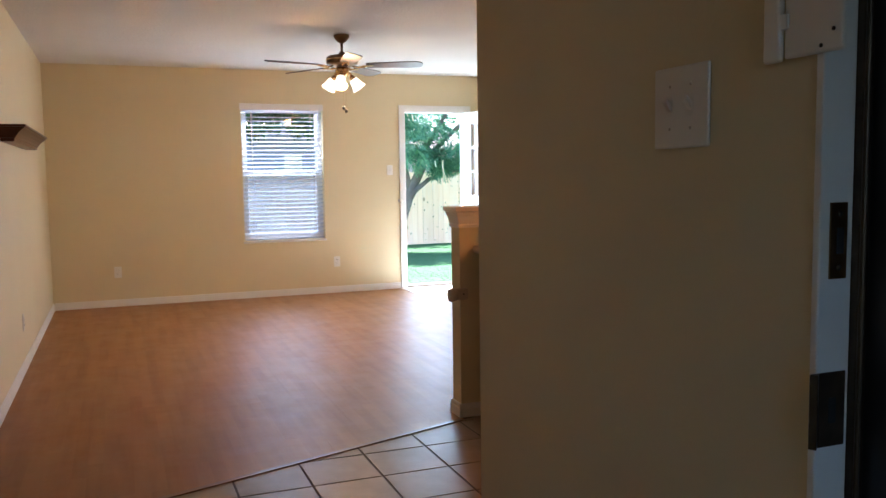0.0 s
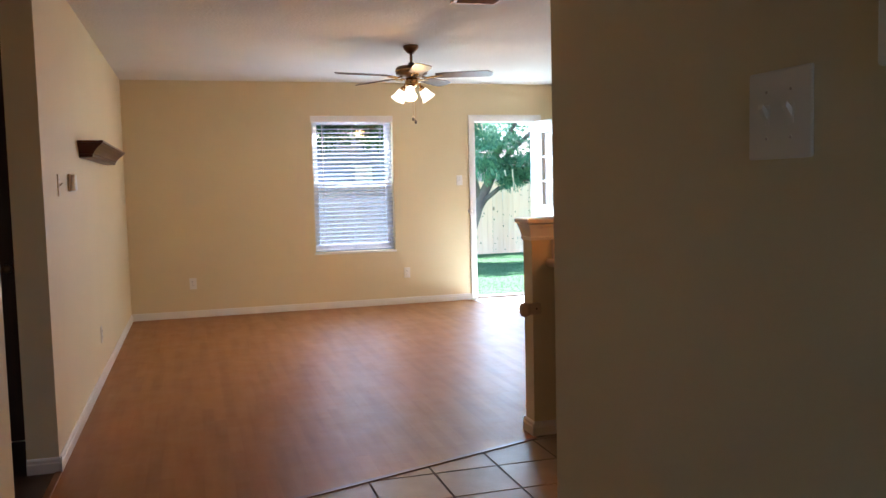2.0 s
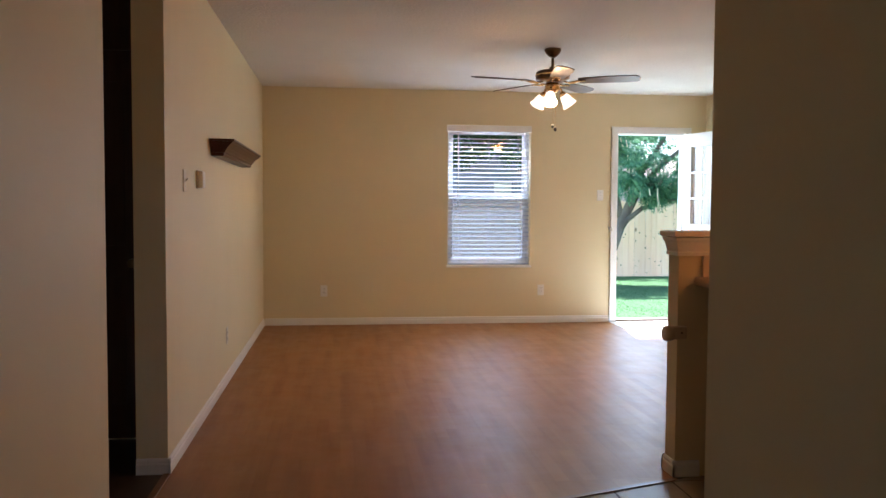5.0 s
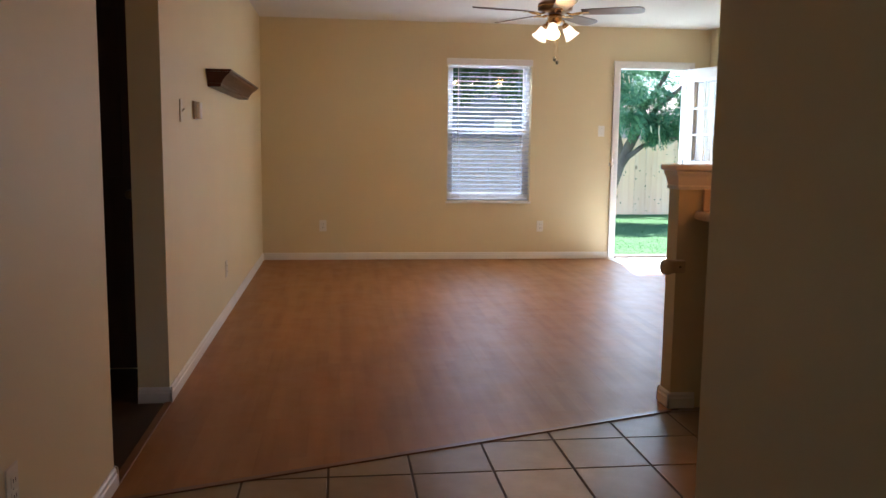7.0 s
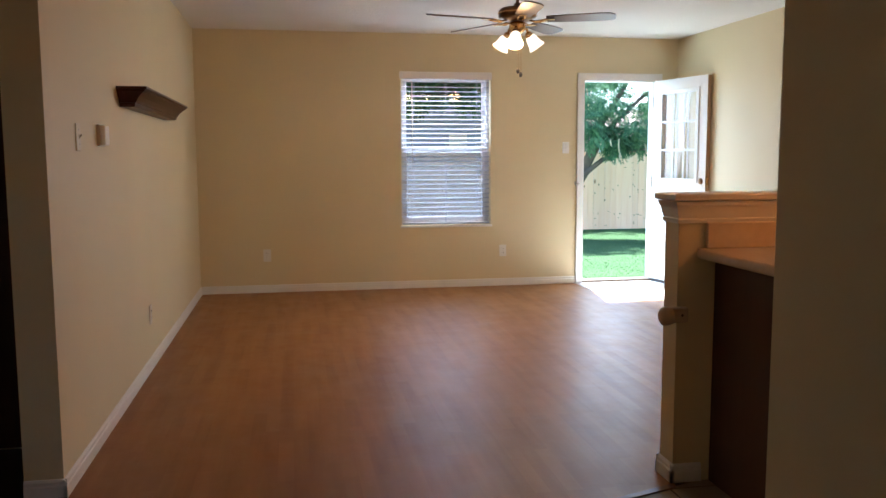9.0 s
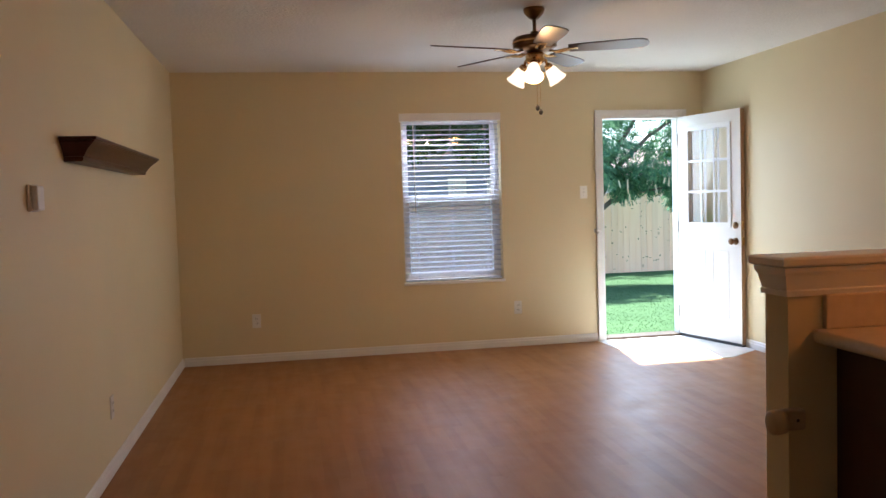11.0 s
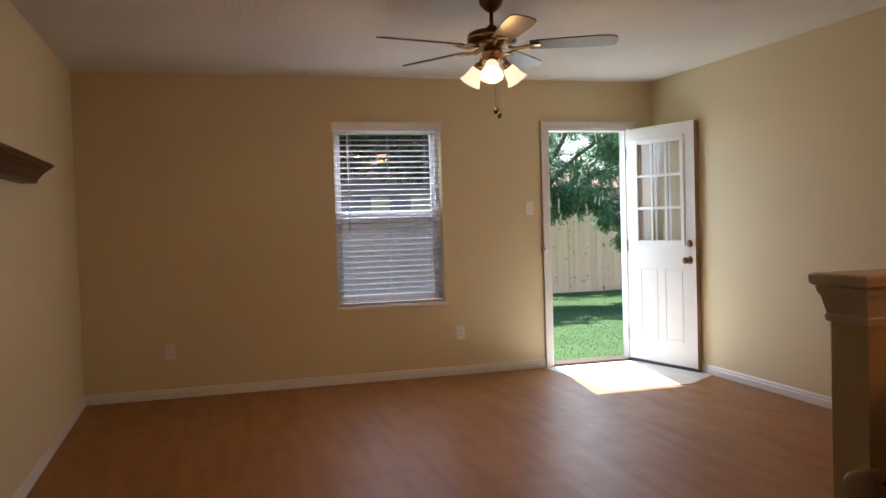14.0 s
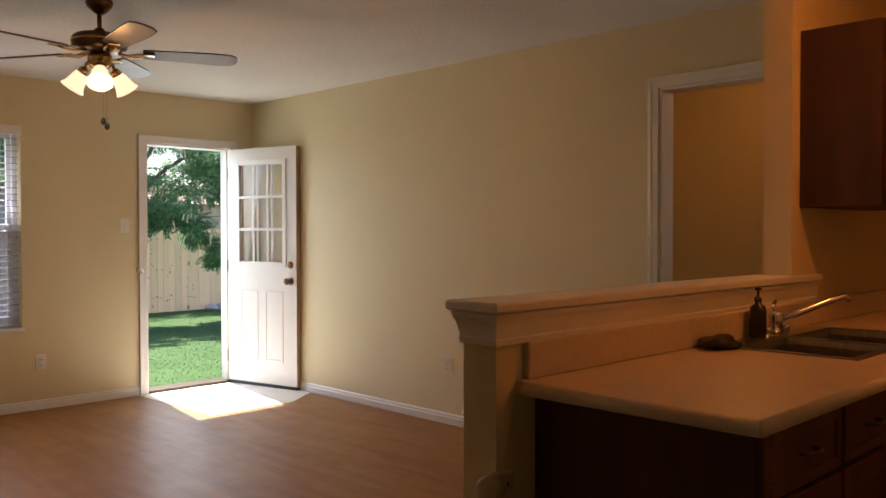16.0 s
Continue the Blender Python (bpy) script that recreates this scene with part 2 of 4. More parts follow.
# ---- mesh helpers ----
def box(bm, x0, x1, y0, y1, z0, z1, bevel=0.0):
    vs = [bm.verts.new(p) for p in ((x0, y0, z0), (x1, y0, z0), (x1, y1, z0), (x0, y1, z0), (x0, y0, z1), (x1, y0, z1), (x1, y1, z1), (x0, y1, z1))]
    fs = [bm.faces.new([vs[i] for i in f]) for f in ((0, 3, 2, 1), (4, 5, 6, 7), (0, 1, 5, 4), (1, 2, 6, 5), (2, 3, 7, 6), (3, 0, 4, 7))]
    if bevel:
        bmesh.ops.bevel(bm, geom=list({e for f in fs for e in f.edges}), offset=bevel, segments=2, affect="EDGES", profile=0.5)
    return bm


def prism(bm, outline, axis, a, b):
    """An outline in two axes, drawn out from a to b along the third."""
    order = {"x": lambda u, v, w: (w, u, v), "y": lambda u, v, w: (u, w, v), "z": lambda u, v, w: (u, v, w)}[axis]
    lo = [bm.verts.new(order(u, v, a)) for u, v in outline]
    hi = [bm.verts.new(order(u, v, b)) for u, v in outline]
    n = len(outline)
    for i in range(n):
        bm.faces.new((lo[i], lo[(i + 1) % n], hi[(i + 1) % n], hi[i]))
    bm.faces.new(lo[::-1])
    bm.faces.new(hi)
    bmesh.ops.recalc_face_normals(bm, faces=bm.faces)
    return bm


def lathe(bm, profile, centre=(0, 0, 0), turn=None, segments=24, close=True):
    """A profile of (radius, height) turned round the z axis, then laid over by turn."""
    m = Matrix.Translation(centre) @ (turn or Matrix.Identity(4))
    rings = []
    for r, z in profile:
        rings.append([bm.verts.new(m @ Vector((max(r, 1e-4) * math.cos(t), max(r, 1e-4) * math.sin(t), z))) for t in [2 * math.pi * i / segments for i in range(segments)]])
    for a, b in zip(rings, rings[1:]):
        for i in range(segments):
            bm.faces.new((a[i], a[(i + 1) % segments], b[(i + 1) % segments], b[i]))
    if close:
        bm.faces.new(rings[0][::-1])
        bm.faces.new(rings[-1])
    bmesh.ops.recalc_face_normals(bm, faces=bm.faces)
    return bm


def tube(bm, points, radius, segments=10):
    """A round bar through points; radius: one, or one a point."""
    pts = [Vector(p) for p in points]
    rad = radius if isinstance(radius, (list, tuple)) else [radius] * len(pts)
    rings = []
    for i, p in enumerate(pts):
        d = (pts[min(i + 1, len(pts) - 1)] - pts[max(i - 1, 0)]).normalized()
        u = d.orthogonal().normalized() if abs(d.z) > 0.99 else d.cross(Vector((0, 0, 1))).normalized()
        v = d.cross(u)
        rings.append([bm.verts.new(p + rad[i] * (math.cos(t) * u + math.sin(t) * v)) for t in [2 * math.pi * k / segments for k in range(segments)]])
    for a, b in zip(rings, rings[1:]):
        for i in range(segments):
            bm.faces.new((a[i], a[(i + 1) % segments], b[(i + 1) % segments], b[i]))
    bm.faces.new(rings[0][::-1])
    bm.faces.new(rings[-1])
    return bm


def moved(bm, m):
    bmesh.ops.transform(bm, matrix=m, verts=bm.verts)
    return bm


def smooth(bm):
    for f in bm.faces:
        f.smooth = True
    return bm


def part(name, bm, material, parent=None, label=""):
    me = bpy.data.meshes.new(name)
    bmesh.ops.recalc_face_normals(bm, faces=bm.faces)
    bm.to_mesh(me)
    bm.free()
    me.materials.append(material)
    ob = new(name, me)
    if parent is not None:
        ob.parent = parent
    return tagged(ob, label)


def thing(name, place, label, category, group=""):
    ob = new(name)
    ob.empty_display_size = 0.05
    ob.matrix_world = place if isinstance(place, Matrix) else Matrix.Translation(place)
    return tagged(ob, label, category, group)


def structure(name, bm, material, label=""):
    return tagged(part(name, bm, material), label, kind="structure")


def nb():
    return bmesh.new()


# ---- the large structure ----
WX0, WX1, WZ0, WZ1 = 1.885, 2.768, 0.615, 2.065       # window opening
DX0, DX1, DZ1 = 3.705, 4.47, 2.035                  # back door opening
bm = nb()
box(bm, LX - 0.14, WX0, 0, 0.14, -0.25, CZ)
box(bm, WX0, WX1, 0, 0.14, -0.25, WZ0)
box(bm, WX0, WX1, 0, 0.14, WZ1, CZ)
box(bm, WX1, DX0, 0, 0.14, -0.25, CZ)
box(bm, DX0, DX1, 0, 0.14, DZ1, CZ)
box(bm, DX0, DX1, 0, 0.14, -0.25, -0.004)
box(bm, DX1, RX + 1.7, 0, 0.14, -0.25, CZ)
structure("wall_north", bm, WALL, "cream painted back wall with a window and an open door")
PX, PY0, PY1, HWX = 2.293, -5.055, -4.94, 4.075
HY0, HY1 = -5.745, -4.775                              # opening to the hall
bm = nb()
box(bm, LX - 0.14, LX, HY1, 0, -0.02, CZ)
structure("wall_west", bm, WALL, "cream painted side wall of the living room")
bm = nb()
box(bm, LX - 0.14, LX, -10.6, HY0, -0.02, CZ)
structure("wall_west_entry", bm, WALL, "cream painted entry wall")
OY0, OY1 = -4.75, -4.075                              # doorway in the east wall
bm = nb()
box(bm, RX, RX + 0.12, OY1, 0, -0.02, CZ)
box(bm, RX, RX + 0.12, OY0, OY1, 2.08, CZ)
box(bm, RX, RX + 0.12, PY1, OY0, -0.02, CZ)
structure("wall_east", bm, WALL, "cream painted right wall with a cased doorway")
EX, EY, ED0, ED1 = 1.712, -6.628, -8.97, -8.022       # entry wall: face, corner, doorway
bm = nb()
box(bm, EX, EX + 0.12, ED1, EY, -0.02, CZ)
box(bm, EX, EX + 0.12, ED0, ED1, 2.10, CZ)
box(bm, EX, EX + 0.12, -10.6, ED0, -0.02, CZ)
structure("wall_entry", bm, WALL, "cream painted entry wall beside the front door")
bm = nb()
box(bm, EX + 0.12, 6.0, EY - 0.12, EY, -0.02, CZ)
box(bm, 6.0, 6.12, EY - 0.12, PY1, -0.02, CZ)
structure("wall_kitchen", bm, WALL, "cream painted kitchen wall")
# the gap in this unseen wall is made up, sized to limit sky light
bm = nb()
box(bm, -2.2, 0.29, -10.72, -10.6, -0.02, CZ)
box(bm, 0.29, 0.90, -10.72, -10.6, -0.02, CZ)
box(bm, 0.90, 1.21, -10.72, -10.6, 2.06, CZ)
box(bm, 1.21, EX + 0.2, -10.72, -10.6, -0.02, CZ)
structure("wall_south", bm, WALL, "cream painted wall")
bm = nb()
box(bm, -2.2, -2.08, -10.6, 0.0, -0.02, CZ)
box(bm, -2.08, LX - 0.14, HY0 - 0.52, HY0 - 0.4, -0.02, CZ)
box(bm, -2.08, LX - 0.14, HY1 + 0.6, HY1 + 0.72, -0.02, CZ)
structure("wall_hall", bm, WALL, "walls of the dark hall")
bm = nb()
box(bm, RX + 0.12, RX + 1.7, -3.2, -3.08, -0.02, CZ)
box(bm, RX + 1.6, RX + 1.7, PY1, -3.2, -0.02, CZ)
structure("wall_side_room", bm, WALL, "walls of the room beyond the doorway")
bm = nb()
box(bm, -2.2, RX + 1.7, -10.72, 0.14, CZ, CZ + 0.12)
structure("ceiling", bm, CEIL, "off-white textured ceiling")
bm = nb()
box(bm, -2.2, RX + 1.7, -10.72, 0.0, -0.25, -0.003)
structure("floor", bm, GROUT, "floor slab with dark grout")
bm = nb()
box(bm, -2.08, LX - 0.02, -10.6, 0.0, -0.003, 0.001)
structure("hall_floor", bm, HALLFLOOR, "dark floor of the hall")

# half wall between kitchen and living room, and the full wall that it meets
bm = nb()
box(bm, PX, HWX, PY0, PY1, 0, 1.035)
structure("half_wall", bm, WALL, "cream painted half wall with a moulded cap")
bm = nb()
box(bm, HWX, 6.12, PY0, PY1, -0.02, CZ)
structure("wall_kitchen_end", bm, WALL, "cream painted wall behind the kitchen cabinets")


def skirting(name, runs):
    """Baseboards with a stepped top, along runs of (x0, y0, x1, y1, side)."""
    bm = nb()
    for x0, y0, x1, y1, nx, ny in runs:
        prof = [(0, 0.001), (0.013, 0.001), (0.013, 0.046), (0.009, 0.052), (0.009, 0.064), (0.004, 0.073), (0, 0.074)]
        a, b = Vector((x0, y0, 0)), Vector((x1, y1, 0))
        n = Vector((nx, ny, 0))
        lo = [bm.verts.new(a + n * u + Vector((0, 0, v))) for u, v in prof]
        hi = [bm.verts.new(b + n * u + Vector((0, 0, v))) for u, v in prof]
        k = len(prof)
        for i in range(k):
            bm.faces.new((lo[i], lo[(i + 1) % k], hi[(i + 1) % k], hi[i]))
        bm.faces.new(lo[::-1])
        bm.faces.new(hi)
    return structure(name, bm, WHITE, "white painted baseboard")


skirting("baseboard", [(LX + 0.013, 0, DX0 - 0.064, 0, 0, -1)])
skirting("baseboard_west", [(LX, HY1 - 0.013, LX, 0, 1, 0), (LX - 0.14, HY1, LX + 0.013, HY1, 0, -1)])
skirting("baseboard_entry", [(LX, -10.6, LX, HY0 + 0.013, 1, 0), (LX - 0.14, HY0, LX + 0.013, HY0, 0, 1)])
skirting("baseboard_east", [(RX, OY1 + 0.062, RX, -0.013, -1, 0), (DX1 + 0.064, 0, RX, 0, 0, -1)])
skirting("baseboard_half_wall", [(PX, PY0 - 0.013, PX, PY1 + 0.013, -1, 0), (PX - 0.013, PY0, PX + 0.115, PY0, 0, -1), (PX - 0.013, PY1, RX - 0.013, PY1, 0, 1)])
skirting("baseboard_kitchen", [(EX, ED1 + 0.062, EX, EY + 0.013, -1, 0), (EX - 0.013, EY, RX, EY, 0, 1)])


def cap_ring(z_list):
    """Cap and crown moulding that go round the end of the half wall."""
    bm = nb()
    rings = []
    for off, z in z_list:
        rings.append([bm.verts.new(p) for p in ((HWX, PY1 + off, z), (PX - off, PY1 + off, z), (PX - off, PY0 - off, z), (HWX + (0.24 if off else 0.24), PY0 - off, z))])
    for a, b in zip(rings, rings[1:]):
        for i in range(3):
            bm.faces.new((a[i], a[i + 1], b[i + 1], b[i]))
    bm.faces.new(rings[0])
    bm.faces.new(rings[-1][::-1])
    for s in (0, 3):
        bm.faces.new([r[s] for r in rings])
    return bm


structure("half_wall_crown", cap_ring([(0.001, 1.015), (0.008, 1.015), (0.010, 1.030), (0.006, 1.034), (0.010, 1.050), (0.016, 1.075), (0.022, 1.085), (0.024, 1.098), (0.001, 1.100)]), WHITE, "white crown moulding below the half wall cap")
structure("half_wall_cap", cap_ring([(0.001, 1.101), (0.028, 1.101), (0.034, 1.106), (0.034, 1.122), (0.029, 1.128), (0.001, 1.128)]), WHITE, "white painted cap of the half wall")


def casing(name, plane, axis, a0, a1, z1, w=0.06, t=0.014, sign=-1, z0=0.0):
    """Door casing round an opening: two legs and a head with a stepped face."""
    bm = nb()
    for d, e in ((0, t), (w * 0.62, t + 0.005)):
        ww = w if d == 0 else w
        lo, hi = (plane, plane + sign * e) if sign > 0 else (plane + sign * e, plane)
        segs = [(a0 - ww, a0 - d, z0, z1 + ww), (a1 + d, a1 + ww, z0, z1 + ww), (a0 - d, a1 + d, z1 + d, z1 + ww)]
        for u0, u1, q0, q1 in segs:
            if axis == "y":
                box(bm, u0, u1, lo, hi, q0, q1, 0.002)
            else:
                box(bm, lo, hi, u0, u1, q0, q1, 0.002)
    return structure(name, bm, WHITE, "white painted door casing")


casing("door_1_trim", 0.0, "y", DX0, DX1, DZ1)
bm = nb()
box(bm, DX0, DX0 + 0.018, 0.0, 0.14, 0.0, DZ1, 0.002)
box(bm, DX1 - 0.012, DX1, 0.045, 0.14, 0.0, DZ1, 0.002)
box(bm, DX0 + 0.018, DX1 - 0.012, 0.0, 0.14, DZ1 - 0.018, DZ1, 0.002)
box(bm, DX0 + 0.018, DX0 + 0.030, 0.05, 0.085, 0.0, DZ1 - 0.018, 0.002)
structure("door_1_jamb", bm, WHITE, "white painted door jamb")
bm = nb()
box(bm, DX0 + 0.018, DX1 - 0.012, 0.0, 0.18, -0.02, 0.022, 0.004)
structure("door_1_threshold", bm, BRONZE, "dark metal threshold")
casing("door_2_trim", RX, "x", OY0, OY1, 2.08)
bm = nb()
box(bm, RX, RX + 0.12, OY1 - 0.016, OY1, 0, 2.08, 0.002)
box(bm, RX, RX + 0.12, OY0, OY0 + 0.016, 0, 2.08, 0.002)
box(bm, RX, RX + 0.12, OY0 + 0.016, OY1 - 0.016, 2.064, 2.08, 0.002)
structure("door_2_jamb", bm, WHITE, "white painted door jamb")

# an added dark door and casing, standing in for the hall's unlit back
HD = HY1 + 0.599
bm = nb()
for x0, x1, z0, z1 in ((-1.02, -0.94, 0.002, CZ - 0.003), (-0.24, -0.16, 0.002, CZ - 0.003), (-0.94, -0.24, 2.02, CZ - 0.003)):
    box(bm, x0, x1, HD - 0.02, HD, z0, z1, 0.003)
structure("door_4_trim", bm, CABINET_PANEL, "added dark casing up to the ceiling that stands in for hall shade")
shade_door = tagged(new("door_4"), "added dark door that stands in for the shade at the end of the hall", kind="structure")
part("leaf", box(nb(), -0.938, -0.242, HD - 0.016, HD, 0.012, 2.018, 0.002), CABINET_PANEL, shade_door)
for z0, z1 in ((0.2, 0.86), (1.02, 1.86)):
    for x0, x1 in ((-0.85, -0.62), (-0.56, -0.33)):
        part("panel", box(nb(), x0, x1, HD - 0.022, HD - 0.0165, z0, z1, 0.003), CABINET_PANEL, shade_door)
part("door_handle", smooth(lathe(nb(), [(0.026, 0), (0.026, 0.004), (0.011, 0.010), (0.010, 0.030), (0.024, 0.040), (0.022, 0.056), (0.010, 0.060)], (-0.29, HD - 0.0165, 0.93), Matrix.Rotation(radians(90), 4, "X"))), BRASS, shade_door, "bronze door knob")

# ---- the garden and what lies beyond it ----
def ground_z(y):
    return -0.12 - 0.33 * min(max(y - 0.6, 0) / 10.4, 1.0)


bm = nb()
xs = [-60, -30, -12, -6, 0, 3, 6, 9, 12, 18, 30, 60]
ys = [0.14, 0.6, 2, 4, 6, 8, 11, 14, 20, 35, 80, 300]
grid = [[bm.verts.new((x, y, ground_z(y))) for x in xs] for y in ys]
for r0, r1 in zip(grid, grid[1:]):
    for i in range(len(xs) - 1):
        bm.faces.new((r0[i], r0[i + 1], r1[i + 1], r1[i]))
tagged(part("ground", bm, GROUND), "green lawn behind the house", kind="structure")
bm = nb()
box(bm, 2.9, 3.96, 0.145, 0.52, -0.22, -0.06, 0.01)
structure("patio", bm, CONCRETE, "small concrete step outside the back door")


def stuff(name, verts, faces, material, label, parent=None):
    me = bpy.data.meshes.new(name)
    me.from_pydata(verts, [], faces)
    me.materials.append(material)
    ob = new(name, me)
    if parent is not None:
        ob.parent = parent
        return tagged(ob, label)
    return tagged(ob, label, kind="stuff")


rng = random.Random(4)
gv, gf = [], []
for _ in range(42000):
    y = 0.2 + 10.6 * rng.random() ** 1.15
    x = 1.5 + 0.35 * y + rng.random() * (4.5 + 0.55 * y)
    if x < 4.0 and y < 0.56:
        continue
    z, h, a = ground_z(y) - 0.01, rng.uniform(0.008, 0.026), rng.uniform(0, math.pi)
    w, lean = rng.uniform(0.006, 0.016), rng.uniform(-0.04, 0.04)
    k = len(gv)
    gv += [(x - w * math.cos(a), y - w * math.sin(a), z), (x + w * math.cos(a), y + w * math.sin(a), z), (x + lean, y + lean * 0.5, z + h)]
    gf.append((k, k + 1, k + 2))
stuff("grass", gv, gf, GRASS, "short green grass in sun and shade")

FY = 11.0
fence = thing("fence", (0, FY, 0), "unpainted wooden picket fence along the lawn", "fence")
board_meshes = []
for v in range(5):
    bm = nb()
    top, w = 1.87 + rng.uniform(-0.012, 0.012), 0.137
    prism(bm, [(-w / 2, 0), (w / 2, 0), (w / 2, top - 0.03), (w / 2 - 0.03, top), (-w / 2 + 0.03, top), (-w / 2, top - 0.03)], "y", -0.009, 0.009)
    me = bpy.data.meshes.new("board")
    bm.to_mesh(me)
    bm.free()
    me.materials.append(FENCE)
    board_meshes.append(me)
for i in range(165):
    ob = new("board", board_meshes[i % 5])
    ob.parent = fence
    ob.location = (-7.5 + 0.142 * i, rng.uniform(-0.004, 0.004), -0.47)
    ob.rotation_euler = (0, radians(rng.uniform(-0.25, 0.25)), 0)
for z in (-0.15, 0.55, 1.20):
    bm = nb()
    box(bm, -7.6, 15.95, 0.011, 0.05, z - 0.045, z + 0.045, 0.003)
    part("rail", bm, FENCE, fence)
rk = random.Random(21)
kv, kf = [], []
for _ in range(240):
    x, z = rk.uniform(3.5, 14.5), rk.choice((-0.15, 0.55, 1.20, None, None))
    z = rk.uniform(-0.4, 1.3) if z is None else z + rk.uniform(-0.07, 0.07)
    w, h = (rk.uniform(0.008, 0.02), rk.uniform(0.008, 0.028)) if rk.random() < 0.6 else (rk.uniform(0.02, 0.045), 0.007)
    k = len(kv)
    for a in range(6):
        kv.append((x + w * math.cos(a * math.pi / 3), -0.0145, z + h * math.sin(a * math.pi / 3)))
    kf.append(tuple(range(k, k + 6)))
KNOT = two_scale("dark_wood_knot", (0.22, 0.13, 0.07), (0.34, 0.22, 0.13), 0.8, 8, 60, 0.1, 0.001)
tagged(stuff("knots", kv, kf, KNOT, "dark brown knots and nail stains", fence), kind="stuff")
for i in range(10):
    bm = nb()
    box(bm, -7.3 + 2.5 * i, -7.21 + 2.5 * i, 0.052, 0.14, -0.6, 1.34, 0.004)
    part("post", bm, FENCE, fence)


def leaf_cloud(clusters, per, size, seed, droop=0.35):
    """Feathery leaves: twigs with pairs of narrow leaflets on both sides."""
    r = random.Random(seed)
    vs, fs = [], []
    for cx, cy, cz, rad in clusters:
        for _ in range(per):
            while True:
                o = Vector((r.uniform(-1, 1), r.uniform(-1, 1), r.uniform(-1, 1)))
                if 0.15 < o.length < 1:
                    break
            p = Vector((cx, cy, cz)) + Vector((o.x, o.y, o.z * 0.75)) * rad
            d = (o.normalized() + Vector((r.uniform(-0.6, 0.6), r.uniform(-0.6, 0.6), -droop - r.random() * 0.6))).normalized()
            side = d.cross(Vector((r.uniform(-0.4, 0.4), r.uniform(-0.4, 0.4), 1))).normalized()
            n = r.randint(4, 6)
            for k in range(n):
                q = p + d * (k * size * 0.42)
                ln = size * (1 - 0.08 * k) * r.uniform(0.8, 1.15)
                for s in (-1, 1):
                    tip = q + (side * s * 0.9 + d * 0.55 + Vector((0, 0, -0.25))).normalized() * ln
                    wv = d * size * 0.17
                    m = (q + tip) / 2
                    b = len(vs)
                    vs.extend([tuple(q), tuple(m + wv), tuple(tip), tuple(m - wv)])
                    fs.append((b, b + 1, b + 2, b + 3))
    return vs, fs


tree = thing("tree", (6.15, 8.0, -0.35), "leafy green tree with a leaning grey trunk beside the fence", "tree")
inv = Matrix.Translation((-6.15, -8.0, 0.35))
bm = nb()
tube(bm, [(6.15, 8.0, -0.45), (6.30, 8.0, 0.3), (6.52, 8.0, 0.9), (6.85, 8.0, 1.55), (7.0, 8.05, 2.2)], [0.17, 0.13, 0.11, 0.095, 0.07], 12)
part("trunk", moved(smooth(bm), inv), BARK, tree)
for pts, rd in (
    ([(6.42, 8.0, 0.62), (6.62, 7.9, 0.98), (6.9, 7.8, 1.22), (7.4, 7.7, 1.38), (7.9, 7.6, 1.45)], [0.06, 0.055, 0.045, 0.03, 0.012]),
    ([(6.85, 8.0, 1.55), (7.3, 8.1, 2.0), (7.9, 8.2, 2.5), (8.6, 8.2, 2.9)], [0.07, 0.055, 0.04, 0.015]),
    ([(6.55, 8.0, 0.95), (6.45, 8.1, 1.5), (6.3, 8.2, 2.2), (6.1, 8.2, 3.0)], [0.08, 0.06, 0.045, 0.02]),
    ([(6.95, 8.0, 1.95), (7.3, 7.6, 2.7), (7.5, 7.3, 3.5)], [0.06, 0.04, 0.015]),
):
    bm = nb()
    tube(bm, pts, rd, 8)
    part("limb", moved(smooth(bm), inv), BARK, tree)
rc = random.Random(11)
clusters = []
for _ in range(56):
    x, z = rc.uniform(5.4, 10.2), rc.uniform(1.8, 4.2)
    if x > 7.9 and z < 2.1:
        continue
    clusters.append((x, rc.uniform(6.9, 9.2), z, rc.uniform(0.35, 0.62)))
for x, z in ((7.0, 1.68), (7.35, 1.66), (7.7, 1.62), (7.1, 1.5), (9.2, 1.55), (6.6, 1.9), (9.35, 1.2), (8.15, 1.52), (8.35, 1.3), (8.6, 1.06), (8.75, 0.88)):
    clusters.append((x, rc.uniform(7.4, 8.0), z, rc.uniform(0.16, 0.27)))
vs, fs = leaf_cloud(clusters, 85, 0.118, 3)
crown = stuff("crown", [(x - 6.15, y - 8.0, z + 0.35) for x, y, z in vs], fs, LEAF, "feathery green leaves", tree)
pv, pf = [], []
for _ in range(90):
    c = rc.choice(clusters)
    x, y, z = c[0] + rc.uniform(-0.3, 0.3) - 6.15, 7.1 + rc.uniform(-0.4, 0.2) - 8.0, c[2] - rc.uniform(0.0, 0.4) + 0.35
    k, w, h = len(pv), 0.012, rc.uniform(0.10, 0.17)
    a = rc.uniform(-0.4, 0.4)
    pv += [(x - w, y, z), (x + w, y, z), (x + w + a * h, y, z - h), (x - w + a * h, y, z - h)]
    pf.append((k, k + 1, k + 2, k + 3))
POD = two_scale("dry_seed_pods", (0.50, 0.42, 0.25), (0.62, 0.54, 0.35), 0.7, 9, 90, 0.1, 0.001)
tagged(stuff("seed_pods", pv, pf, POD, "pale hanging seed pods", tree), kind="stuff")

